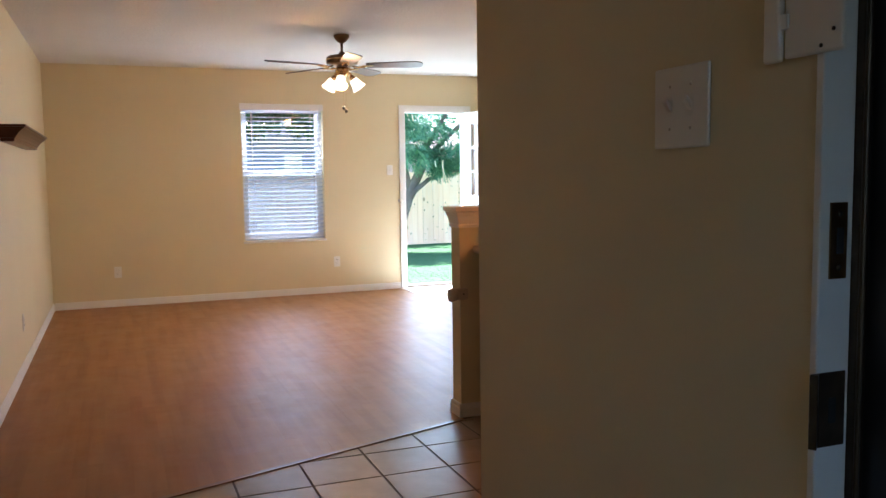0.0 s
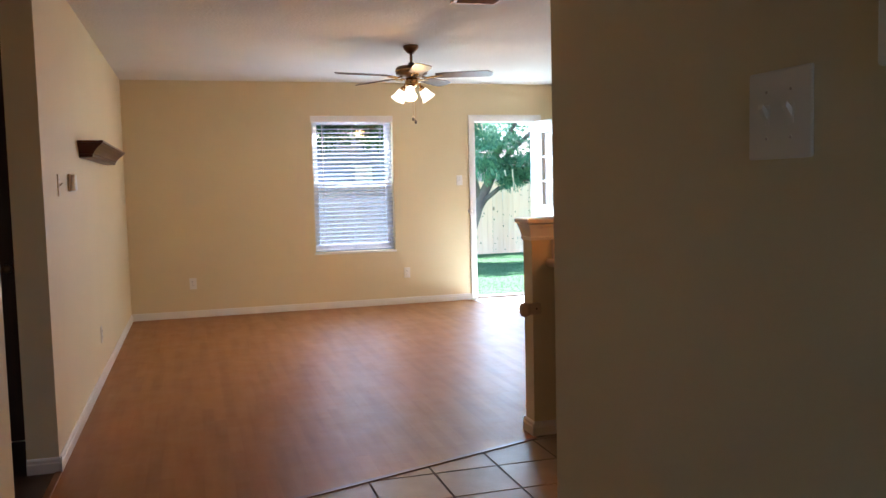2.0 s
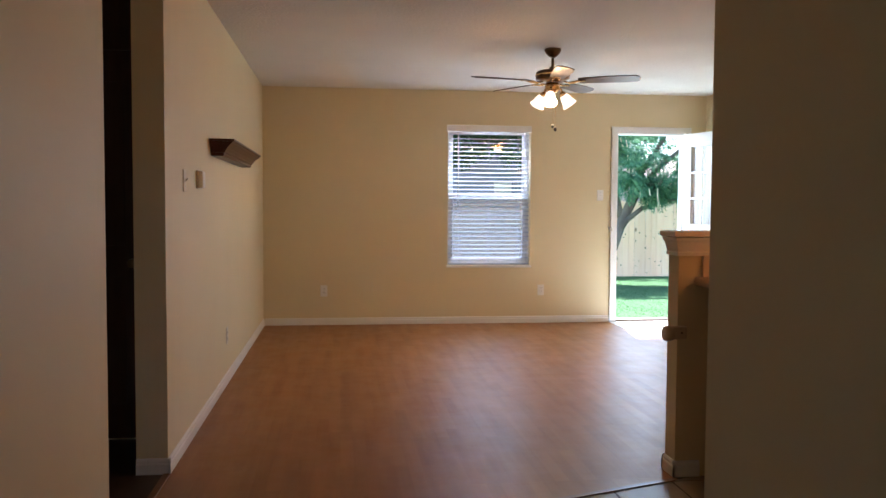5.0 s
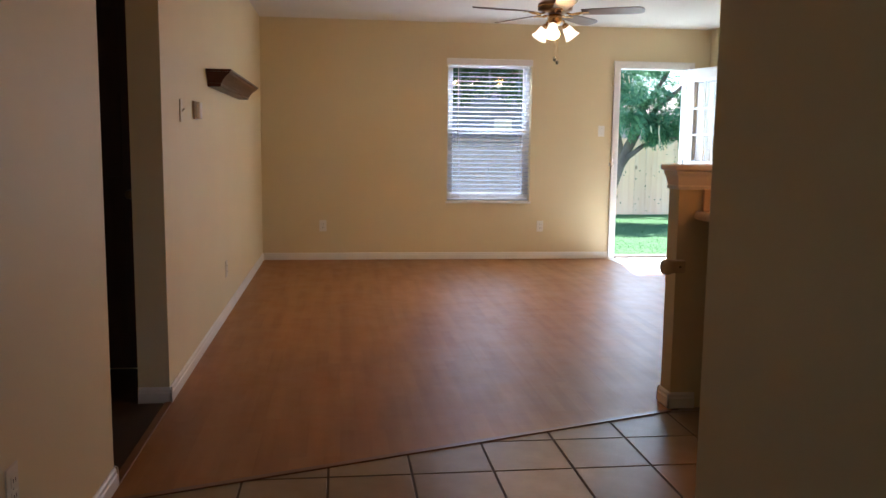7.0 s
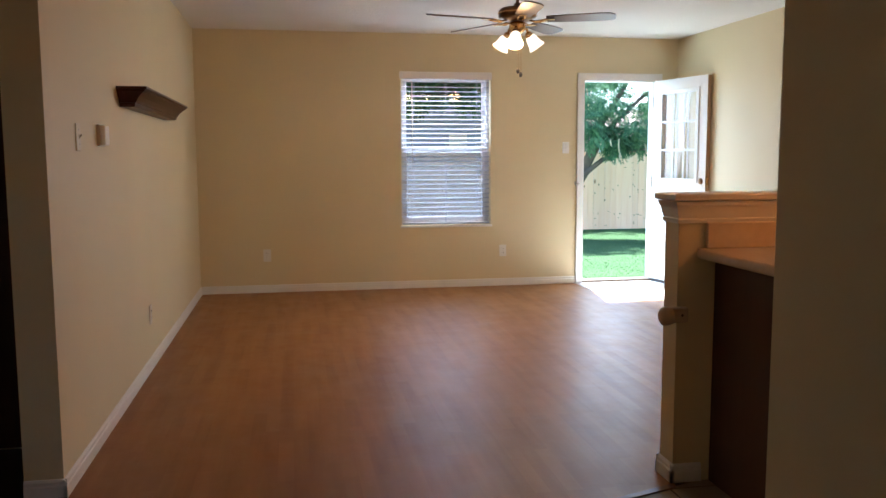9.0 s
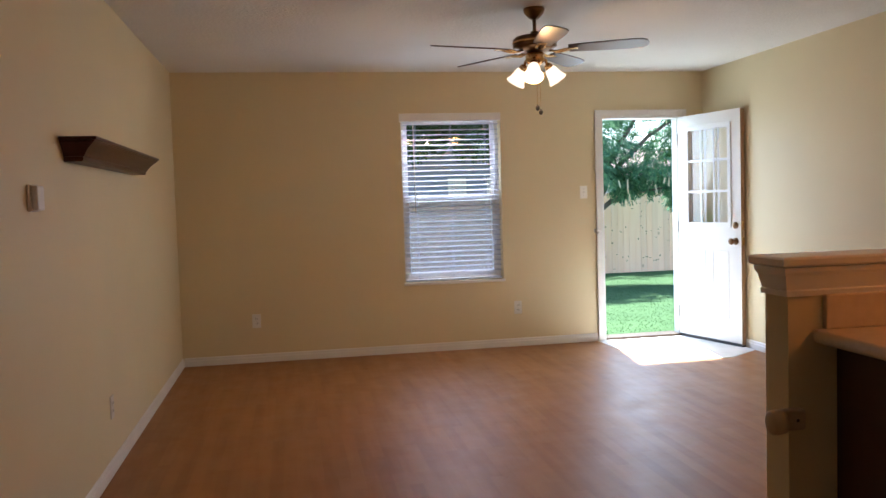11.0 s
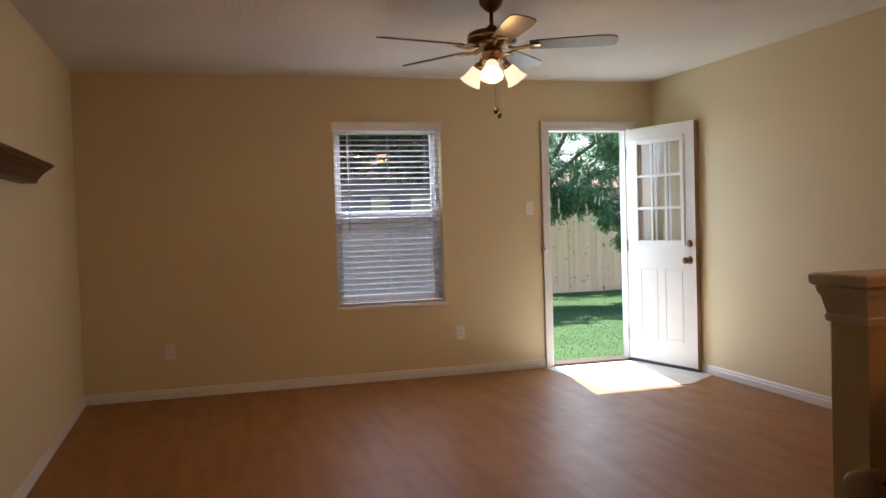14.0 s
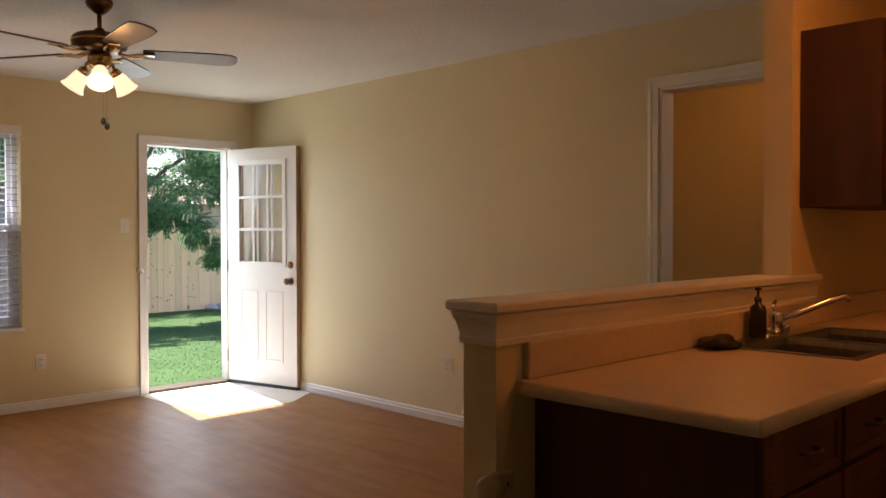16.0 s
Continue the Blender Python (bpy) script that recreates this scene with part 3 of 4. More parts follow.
far_tree = thing("tree", (11.85, 13.0, -0.45), "reddish forked tree behind the wooden fence", "tree")
bm = nb()
tube(bm, [(0, 0, 0), (0.05, 0, 1.6), (0.1, 0, 2.3), (-0.2, 0, 3.1), (-0.5, 0, 4.2)], [0.24, 0.19, 0.17, 0.11, 0.05], 10)
part("trunk", smooth(bm), REDBARK, far_tree)
bm = nb()
tube(bm, [(0.1, 0, 2.1), (0.55, 0, 2.7), (1.1, 0, 3.2), (1.5, 0, 4.0)], [0.12, 0.10, 0.07, 0.03], 8)
part("limb", smooth(bm), REDBARK, far_tree)
cl = [(rc.uniform(-4.5, 3.5), rc.uniform(-1.0, 2.0), rc.uniform(2.8, 6.5), rc.uniform(0.6, 1.0)) for _ in range(38)]
vs, fs = leaf_cloud(cl, 70, 0.15, 8)
stuff("crown", vs, fs, FARLEAF, "green leaves", far_tree)
window_tree = thing("tree", (4.6, 14.5, -0.45), "tall green tree behind the neighbouring house", "tree")
bm = nb()
tube(bm, [(-1.8, 0, 0), (-1.7, 0, 2.5), (-1.2, 0, 4.8)], [0.22, 0.16, 0.08], 10)
part("trunk", smooth(bm), BARK, window_tree)
cl = [(rc.uniform(-4.2, 3.6), rc.uniform(-0.8, 1.2), rc.uniform(3.6, 5.9), rc.uniform(0.55, 0.95)) for _ in range(50)]
cl += [(rc.uniform(-2.4, 3.2), rc.uniform(-0.8, 1.2), rc.uniform(3.35, 4.5), rc.uniform(0.35, 0.6)) for _ in range(60)]
vs, fs = leaf_cloud(cl, 95, 0.17, 9)
stuff("crown", vs, fs, FARLEAF, "green leaves", window_tree)

SIDING = two_scale("blue_grey_siding", (0.22, 0.26, 0.39), (0.27, 0.31, 0.45), 0.7, 1, 40, 0.2, 0.004)
PINK = two_scale("pink_brick_far", (0.50, 0.34, 0.30), (0.60, 0.43, 0.38), 0.85, 5, 60, 0.3, 0.006)


def house(name, x0, x1, y0, y1, h, material, label, windows, rise=0.9):
    h0 = ground_z(y0)
    ob = thing(name, ((x0 + x1) / 2, y0, h0), label, "house")
    w = (x1 - x0) / 2
    bm = nb()
    box(bm, -w, w, 0, y1 - y0, -0.2, h)
    part("wall", bm, material, ob)
    bm = nb()
    prism(bm, [(-0.4, h - 0.02), (y1 - y0 + 0.4, h - 0.02), ((y1 - y0) / 2, h + rise)], "x", -w - 0.3, w + 0.3)
    part("roof", bm, ROOF, ob)
    for wx, z0, z1, ww in windows:
        win = part("window", box(nb(), wx - ww / 2 - 0.05, wx + ww / 2 + 0.05, -0.03, -0.001, z0 - 0.05, z1 + 0.05, 0.004), VINYL, ob)
        part("pane", box(nb(), wx - ww / 2, wx + ww / 2, -0.036, -0.031, z0, z1), GLASS, win)
    return ob


house("house", 0.2, 8.3, 17.0, 23.0, 3.38, SIDING, "low blue-grey house beyond the fence", [(1.55, 1.3, 2.4, 0.45), (2.75, 1.3, 2.4, 0.5)], 0.06)
house("house", 10.0, 24.0, 24.0, 31.0, 2.9, PINK, "pinkish brick house behind the reddish tree", [(-3.5, 1.2, 2.2, 1.0), (1.5, 1.2, 2.2, 1.0)])

RUBBLE = two_scale("grey_stone", (0.25, 0.25, 0.27), (0.42, 0.42, 0.45), 0.8, 6, 50, 0.5, 0.01)
for i, (x, y, s) in enumerate(((10.15, 10.6, 0.15), (10.42, 10.5, 0.19), (10.85, 10.65, 0.26), (11.3, 10.6, 0.2))):
    bm = nb()
    bmesh.ops.create_icosphere(bm, subdivisions=2, radius=s)
    for v in bm.verts:
        v.co *= 1 + 0.25 * noise.noise(v.co * 6 + Vector((i * 3.1, 0, 0)))
        v.co.z *= 0.55
    ob = part("rock", moved(bm, Matrix.Translation((x, y, ground_z(y) + s * 0.35))), RUBBLE)
    tagged(ob, "low grey rock at the foot of the fence", "rock", "rocks by the fence")


# ---- the window and its blind ----
win = tagged(new("window_1"), "white window with a lowered sash and an insect screen", kind="structure")
win.location = (WX0, 0, WZ0)
ww, wh = WX1 - WX0, WZ1 - WZ0
bm = nb()
for x0, x1, z0, z1 in ((0.001, 0.035, 0.001, wh - 0.001), (ww - 0.035, ww - 0.001, 0.001, wh - 0.001), (0.035, ww - 0.035, 0.001, 0.035), (0.035, ww - 0.035, wh - 0.035, wh - 0.001)):
    box(bm, x0, x1, 0.085, 0.135, z0, z1, 0.003)
part("window_frame", bm, VINYL, win)
zm = 1.352 - WZ0
for name, z0, z1, y in (("upper_sash", zm - 0.02, wh - 0.036, 0.112), ("lower_sash", 0.036, zm + 0.022, 0.088)):
    bm = nb()
    box(bm, 0.036, 0.066, y, y + 0.022, z0, z1, 0.002)
    box(bm, ww - 0.066, ww - 0.036, y, y + 0.022, z0, z1, 0.002)
    box(bm, 0.066, ww - 0.066, y, y + 0.022, z0, z0 + 0.034, 0.002)
    box(bm, 0.066, ww - 0.066, y, y + 0.022, z1 - 0.034, z1, 0.002)
    s = part(name, bm, VINYL, win)
    g = part("pane", box(nb(), 0.067, ww - 0.067, y + 0.009, y + 0.013, z0 + 0.035, z1 - 0.035), GLASS, s)
    g.visible_shadow = False
SCREEN = mat("insect_screen", (0.23, 0.26, 0.35), 0.7)
SCREEN.node_tree.nodes["Principled BSDF"].inputs["Alpha"].default_value = 0.52
part("insect_screen", box(nb(), 0.03, ww - 0.03, 0.136, 0.138, 0.03, zm), SCREEN, win)
bm = nb()
box(bm, WX0 - 0.012, WX1 + 0.012, -0.018, 0.084, WZ0 - 0.024, WZ0 - 0.001, 0.004)
structure("window_1_sill", bm, WHITE, "white painted window sill")

blind = thing("window_blind", (WX0, 0.03, WZ0), "white horizontal window blind lowered over the window", "window blind")
bm = nb()
box(bm, -0.016, ww + 0.002, -0.058, -0.044, wh - 0.050, wh + 0.018, 0.004)
box(bm, -0.012, ww - 0.002, -0.044, 0.028, wh - 0.045, wh - 0.002, 0.003)
part("valance", bm, WHITE, blind)
PITCH, N = 0.0445, 30
bm = nb()
prof = [(-0.024, -0.0015), (-0.012, 0.0012), (0, 0.0022), (0.012, 0.0012), (0.024, -0.0015), (0.024, -0.004), (0.012, -0.0015), (0, -0.0006), (-0.012, -0.0015), (-0.024, -0.004)]
prism(bm, prof, "x", 0.012, ww - 0.012)
slat_mesh = bpy.data.meshes.new("slat")
bm.to_mesh(slat_mesh)
bm.free()
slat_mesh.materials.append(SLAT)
rs = random.Random(2)
for i in range(N):
    ob = new("slat", slat_mesh)
    ob.parent = blind
    ob.location = (0, 0.004, wh - 0.075 - PITCH * i + rs.uniform(-0.0015, 0.0015))
    ob.rotation_euler = (radians(9 + rs.uniform(-0.8, 0.8)), 0, 0)
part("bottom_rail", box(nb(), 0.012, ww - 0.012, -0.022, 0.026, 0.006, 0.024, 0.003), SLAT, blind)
for x in (0.13, ww / 2, ww - 0.13):
    bm = nb()
    tube(bm, [(x, -0.024, 0.02), (x, -0.024, wh - 0.05)], 0.0012, 6)
    tube(bm, [(x, 0.03, 0.02), (x, 0.03, wh - 0.05)], 0.0012, 6)
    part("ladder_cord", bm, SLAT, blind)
part("tilt_wand", smooth(tube(nb(), [(0.105, -0.05, wh - 0.06), (0.107, -0.05, 0.60)], 0.0042, 8)), PLASTIC_OLD, blind)
part("lift_cord", smooth(tube(nb(), [(ww - 0.10, -0.048, wh - 0.06), (ww - 0.098, -0.048, 0.42), (ww - 0.098, -0.048, 0.38)], [0.0018, 0.0018, 0.007], 8)), PLASTIC, blind)


# ---- the open back door ----
DW, DH, DT = 0.78, 2.005, 0.044
HINGE = (DX1 - 0.014, 0.012, 0.018)
SWING = 14.0          # degrees past square to the wall
# local x runs from the hinge to the free edge, y is the thickness, z up
door = tagged(new("door_1"), "white half-glazed back door standing wide open into the room", kind="structure")
door.matrix_world = Matrix.Translation(HINGE) @ pose(0, 0, 0, 0, 0, -90 + SWING)
GX0, GX1, GZ0, GZ1 = 0.13, 0.645, 1.03, 1.875
bm = nb()
for x0, x1, z0, z1 in ((0, GX0, 0, DH), (GX1, DW, 0, DH), (GX0, GX1, GZ1, DH), (GX0, GX1, 0, GZ0)):
    box(bm, x0, x1, 0, DT, z0, z1)
bmesh.ops.remove_doubles(bm, verts=bm.verts, dist=0.0001)
part("leaf", bm, DOORWHITE, door)
for y0, y1 in ((-0.009, -0.0005), (DT + 0.0005, DT + 0.009)):
    bm = nb()
    for x0, x1, z0, z1 in ((GX0 - 0.028, GX0 + 0.012, GZ0 - 0.028, GZ1 + 0.028), (GX1 - 0.012, GX1 + 0.028, GZ0 - 0.028, GZ1 + 0.028), (GX0 + 0.012, GX1 - 0.012, GZ0 - 0.028, GZ0 + 0.012), (GX0 + 0.012, GX1 - 0.012, GZ1 - 0.012, GZ1 + 0.028)):
        box(bm, x0, x1, y0, y1, z0, z1, 0.003)
    gx0, gx1, gz0, gz1 = GX0 + 0.012, GX1 - 0.012, GZ0 + 0.012, GZ1 - 0.012
    for k in (1, 2):
        x = gx0 + (gx1 - gx0) * k / 3
        box(bm, x - 0.011, x + 0.011, y0 + 0.002, y1 - 0.001, gz0, gz1, 0.003)
        z = gz0 + (gz1 - gz0) * k / 3
        box(bm, gx0, gx1, y0 + 0.0015, y1 - 0.0015, z - 0.011, z + 0.011, 0.003)
    part("glazing_bar", bm, DOORWHITE, door)
for i in range(3):
    for k in range(3):
        sx, sz = (GX1 - GX0) / 3, (GZ1 - GZ0) / 3
        g = part("pane", box(nb(), GX0 + sx * i + 0.0005, GX0 + sx * (i + 1) - 0.0005, 0.019, 0.025, GZ0 + sz * k + 0.0005, GZ0 + sz * (k + 1) - 0.0005), GLASS, door)
        g.visible_shadow = False
for y0, y1, sgn in ((-0.0035, -0.0005, -1), (DT + 0.0005, DT + 0.0035, 1)):
    for x0, x1 in ((0.14, 0.35), (0.425, 0.635)):
        bm = nb()
        for a0, a1, b0, b1 in ((x0, x0 + 0.022, 0.20, 0.80), (x1 - 0.022, x1, 0.20, 0.80), (x0 + 0.022, x1 - 0.022, 0.20, 0.222), (x0 + 0.022, x1 - 0.022, 0.778, 0.80)):
            box(bm, a0, a1, y0, y1, b0, b1, 0.0014)
        part("panel_moulding", bm, DOORWHITE, door)
for z in (0.22, 1.0, 1.80):
    bm = nb()
    tube(bm, [(-0.006, -0.006, z - 0.05), (-0.006, -0.006, z + 0.05)], 0.0065, 10)
    box(bm, -0.004, 0.0, 0.0, 0.03, z - 0.05, z + 0.05)
    part("hinge", bm, NICKEL, door)
part("door_sweep", box(nb(), 0.0, DW, -0.004, DT + 0.004, -0.016, 0.012, 0.003), BLACK, door)
RXM = Matrix.Rotation(radians(90), 4, "X")
for s, y in ((1, -0.0005), (-1, DT + 0.0005)):
    m = RXM if s > 0 else Matrix.Rotation(radians(-90), 4, "X")
    k = part("door_knob", smooth(lathe(nb(), [(0.032, 0), (0.032, 0.005), (0.014, 0.010), (0.011, 0.030), (0.022, 0.036), (0.028, 0.048), (0.026, 0.060), (0.014, 0.067)], (DW - 0.062, y, 0.885), m)), BRASS, door, "dark bronze door knob")
    k = part("deadbolt", smooth(lathe(nb(), [(0.030, 0), (0.030, 0.006), (0.022, 0.014), (0.012, 0.016)], (DW - 0.062, y, 1.02), m)), BRASS, door, "dark bronze deadbolt")
part("thumb_turn", box(nb(), DW - 0.076, DW - 0.048, DT + 0.017, DT + 0.030, 1.014, 1.026, 0.002), NICKEL, door)
part("edge_strip", box(nb(), DW + 0.0003, DW + 0.0018, 0.001, DT - 0.001, 0.004, DH - 0.004), EDGEWOOD, door, "bare tan wooden edge")
part("latch_plate", box(nb(), DW, DW + 0.003, 0.010, 0.034, 0.85, 0.92, 0.0005), GOLD, door)
part("latch_plate", box(nb(), DW, DW + 0.003, 0.010, 0.034, 0.985, 1.055, 0.0005), GOLD, door)
stop = thing("door_latch_hook", (3.635, 0, 1.0), "small white round latch fitting on the door casing", "latch")
stop.location = (3.652, -0.0195, 1.0)
part("body", smooth(lathe(nb(), [(0.022, 0), (0.022, 0.008), (0.014, 0.016), (0.009, 0.02)], (0, 0, 0), RXM)), PLASTIC, stop)
part("hook", box(nb(), -0.036, -0.018, -0.016, -0.004, -0.006, 0.030, 0.002), NICKEL, stop)
# pale mat, enlarged and lightened so that it paints the sun patch white
mat_floor = thing("floor_mat", (3.70, -0.02, 0), "thin pale floor mat inside the back door, enlarged to paint the sun patch white", "mat")
MATM = two_scale("mat_and_sun_patch", (0.72, 0.70, 0.65), (0.80, 0.78, 0.73), 0.45, 8, 140, 0.2, 0.002)
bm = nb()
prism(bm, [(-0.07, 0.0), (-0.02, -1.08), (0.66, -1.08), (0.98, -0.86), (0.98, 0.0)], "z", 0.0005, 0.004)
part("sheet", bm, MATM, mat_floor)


# ---- switches and outlets ----
def wall_frame(place, facing):
    """A pose whose y axis looks into the wall; facing: the way the plate faces."""
    turn = {"-y": 0, "+x": 90, "+y": 180, "-x": -90}[facing]
    return Matrix.Translation(place) @ pose(0, 0, 0, 0, 0, turn)


def outlet(place, facing, label, material=None):
    ob = thing("outlet", wall_frame(place, facing), label, "outlet")
    mt = material or PLASTIC
    part("plate", box(nb(), -0.036, 0.036, -0.006, 0, -0.058, 0.058, 0.003), mt, ob)
    for z in (-0.020, 0.020):
        r = part("receptacle", box(nb(), -0.017, 0.017, -0.009, -0.0062, z - 0.014, z + 0.014, 0.001), mt, ob)
        for x in (-0.007, 0.007):
            part("slot", box(nb(), x - 0.0015, x + 0.0015, -0.0096, -0.0091, z - 0.004, z + 0.006), DARKSLOT, r)
    part("screw", smooth(lathe(nb(), [(0.003, 0), (0.003, 0.0012)], (0, -0.0061, 0), RXM, 10)), NICKEL, ob)
    return ob


def switch(place, facing, gangs, label, w=None, h=0.114, material=None):
    ob = thing("light_switch", wall_frame(place, facing), label, "light switch")
    w = w or 0.07 + 0.046 * (gangs - 1)
    mt = material or PLASTIC
    s = h / 0.114
    part("plate", box(nb(), -w / 2, w / 2, -0.007, 0, -h / 2, h / 2, 0.004), mt, ob)
    for g in range(gangs):
        x = (g - (gangs - 1) / 2) * 0.046 * s
        part("collar", box(nb(), x - 0.006 * s, x + 0.006 * s, -0.0085, -0.0072, -0.013 * s, 0.013 * s, 0.0006), mt, ob)
        bm = nb()
        prism(bm, [(-0.0088, -0.006 * s), (-0.022, 0.008 * s), (-0.020, 0.014 * s), (-0.0088, 0.006 * s)], "x", x - 0.004 * s, x + 0.004 * s)
        part("toggle", bm, mt, ob)
        for z in (-0.03 * s, 0.03 * s):
            part("screw", smooth(lathe(nb(), [(0.0032, 0), (0.0032, 0.0012)], (x, -0.0071, z), RXM, 10)), NICKEL, ob)
    return ob


outlet((0.602, 0, 0.354), "-y", "white outlet low on the back wall")
outlet((2.891, 0, 0.350), "-y", "white outlet between the window and the back door")
outlet((LX, -2.78, 0.328), "+x", "pale outlet low on the side wall", PLASTIC_OLD)
outlet((LX, -6.63, 0.373), "+x", "pale outlet low on the entry wall", PLASTIC_OLD)
outlet((RX, -2.46, 0.396), "-x", "pale outlet low on the long wall beyond the half wall", PLASTIC_OLD)
switch((3.530, 0, 1.362), "-y", 1, "white light switch beside the back door")
switch((LX, -4.32, 1.355), "+x", 1, "cream light switch on the side wall near the hall", None, 0.114, CREAM)
switch((EX, -7.668, 1.422), "-x", 2, "white double light switch on the entry wall", 0.175, 0.166)

thermo = thing("thermostat", wall_frame((LX, -3.91, 1.372), "+x"), "almond thermostat on the side wall", "thermostat")
part("base", box(nb(), -0.062, 0.05, -0.014, 0, -0.05, 0.05, 0.006), PLASTIC_OLD, thermo)
part("cover", box(nb(), -0.055, 0.028, -0.038, -0.0145, -0.045, 0.045, 0.006), PLASTIC, thermo)
part("dial_slot", box(nb(), 0.033, 0.042, -0.0155, -0.0142, -0.02, 0.022, 0.001), DARKSLOT, thermo)

# ---- the wall shelf ----
SH0, SH1, SHD, SHT = -3.50, -1.80, 0.148, 1.632
shelf = thing("wall_shelf", (LX, SH0, SHT), "dark cherry ledge shelf with a crown moulding edge", "shelf")
L = SH1 - SH0


def crown_ring(levels):
    bm = nb()
    rings = [[bm.verts.new(p) for p in ((0, a, z), (d, a, z), (d, L - a, z), (0, L - a, z))] for d, a, z in levels]
    for r0, r1 in zip(rings, rings[1:]):
        for i in range(3):
            bm.faces.new((r0[i], r0[i + 1], r1[i + 1], r1[i]))
        bm.faces.new((r0[3], r0[0], r1[0], r1[3]))
    bm.faces.new(rings[0])
    bm.faces.new(rings[-1][::-1])
    return bm


part("top_board", crown_ring([(0.148, 0, 0), (0.148, 0, -0.012), (0.142, 0.006, -0.014)]), CHERRY, shelf)
part("crown_moulding", crown_ring([(0.140, 0.008, -0.0145), (0.136, 0.012, -0.022), (0.124, 0.022, -0.030), (0.104, 0.040, -0.048), (0.090, 0.056, -0.066), (0.084, 0.062, -0.078), (0.078, 0.068, -0.080), (0.078, 0.068, -0.095), (0.070, 0.074, -0.100)]), CHERRY, shelf)


# ---- the ceiling fan ----
fan = thing("ceiling_fan", (FAN[0], FAN[1], CZ), "aged bronze ceiling fan with wooden blades and three lit glass shades", "ceiling fan")
part("canopy", smooth(lathe(nb(), [(0.062, 0), (0.065, -0.010), (0.058, -0.030), (0.036, -0.055), (0.020, -0.066), (0.014, -0.068)], segments=28)), BRASS, fan)
part("downrod", smooth(tube(nb(), [(0, 0, -0.06), (0, 0, -0.165)], 0.011, 12)), BRASS, fan)
part("motor_housing", smooth(lathe(nb(), [(0.022, -0.105), (0.030, -0.122), (0.060, -0.130), (0.112, -0.138), (0.128, -0.152), (0.132, -0.172), (0.126, -0.186), (0.132, -0.192), (0.124, -0.206), (0.088, -0.222), (0.050, -0.228)], segments=40)), BRASS, fan)
part("housing_band", smooth(lathe(nb(), [(0.1325, -0.166), (0.1345, -0.172), (0.1325, -0.178)], segments=40, close=False)), GOLD, fan)
part("switch_housing", smooth(lathe(nb(), [(0.048, -0.229), (0.056, -0.240), (0.056, -0.275), (0.046, -0.292), (0.030, -0.304), (0.010, -0.310)], segments=28)), GOLD, fan)
BLADE_AZ = 48.0
for k in range(5):
    m = Matrix.Rotation(radians(BLADE_AZ + 72 * k), 4, "Z")
    bm = nb()
    for y in (-0.016, 0.016):
        tube(bm, [(0.085, y * 0.6, -0.222), (0.13, y, -0.232), (0.17, y * 1.6, -0.226), (0.205, y * 1.1, -0.222)], 0.0065, 8)
    box(bm, 0.19, 0.255, -0.030, 0.030, -0.2245, -0.2205, 0.001)
    part("blade_arm", moved(smooth(bm), m), GOLD, fan)
    bm = nb()
    outline = [(0.20, -0.050), (0.35, -0.060), (0.55, -0.068), (0.625, -0.062), (0.652, -0.040), (0.660, 0.0), (0.652, 0.040), (0.625, 0.062), (0.55, 0.068), (0.35, 0.060), (0.20, 0.050)]
    prism(bm, outline, "z", -0.0035, 0.0035)
    moved(bm, m @ Matrix.Translation((0, 0, -0.216)) @ Matrix.Rotation(radians(-12), 4, "X"))
    part("blade", bm, BLADE, fan, "dark wooden fan blade")
for a in SHADE_AZ:
    d = Vector((math.cos(a), math.sin(a), 0))
    base = d * 0.040 + Vector((0, 0, -0.272))
    neck = d * 0.078 + Vector((0, 0, -0.300))
    bm = tube(nb(), [base, d * 0.070 + Vector((0, 0, -0.272)), neck], 0.010, 10)
    part("lamp_arm", smooth(bm), GOLD, fan)
    axis = (d * 0.62 + Vector((0, 0, -0.80))).normalized()
    turn = axis.to_track_quat("Z", "Y").to_matrix().to_4x4()
    part("socket", smooth(lathe(nb(), [(0.012, -0.008), (0.024, 0.0), (0.027, 0.022), (0.024, 0.026)], neck, turn, 20)), GOLD, fan)
    prof = [(u * 0.88, v * 0.88) for u, v in ((0.024, 0.018), (0.034, 0.030), (0.043, 0.052), (0.048, 0.080), (0.056, 0.108), (0.068, 0.130), (0.065, 0.130), (0.053, 0.108), (0.045, 0.080), (0.040, 0.052), (0.031, 0.032), (0.021, 0.021))]
    sh = part("shade", smooth(lathe(nb(), prof, neck, turn, 28, close=False)), SHADE, fan, "frosted bell-shaped glass shade, lit")
for x, y, ln, c in ((0.014, -0.045, 0.285, BLACK), (-0.006, -0.048, 0.262, BLACK)):
    bm = tube(nb(), [(x, y, -0.285), (x, y, -0.30 - ln + 0.02)], 0.0011, 6)
    ch = part("pull_chain", bm, GOLD, fan)
    part("pull_knob", smooth(lathe(nb(), [(0.003, 0.02), (0.010, 0.012), (0.013, 0.0), (0.009, -0.012), (0.003, -0.016)], (x, y, -0.30 - ln), None, 12)), c, ch)

for ob in fan.children:
    if not ob.name.startswith(("canopy", "downrod")):
        ob.location.z = -0.03

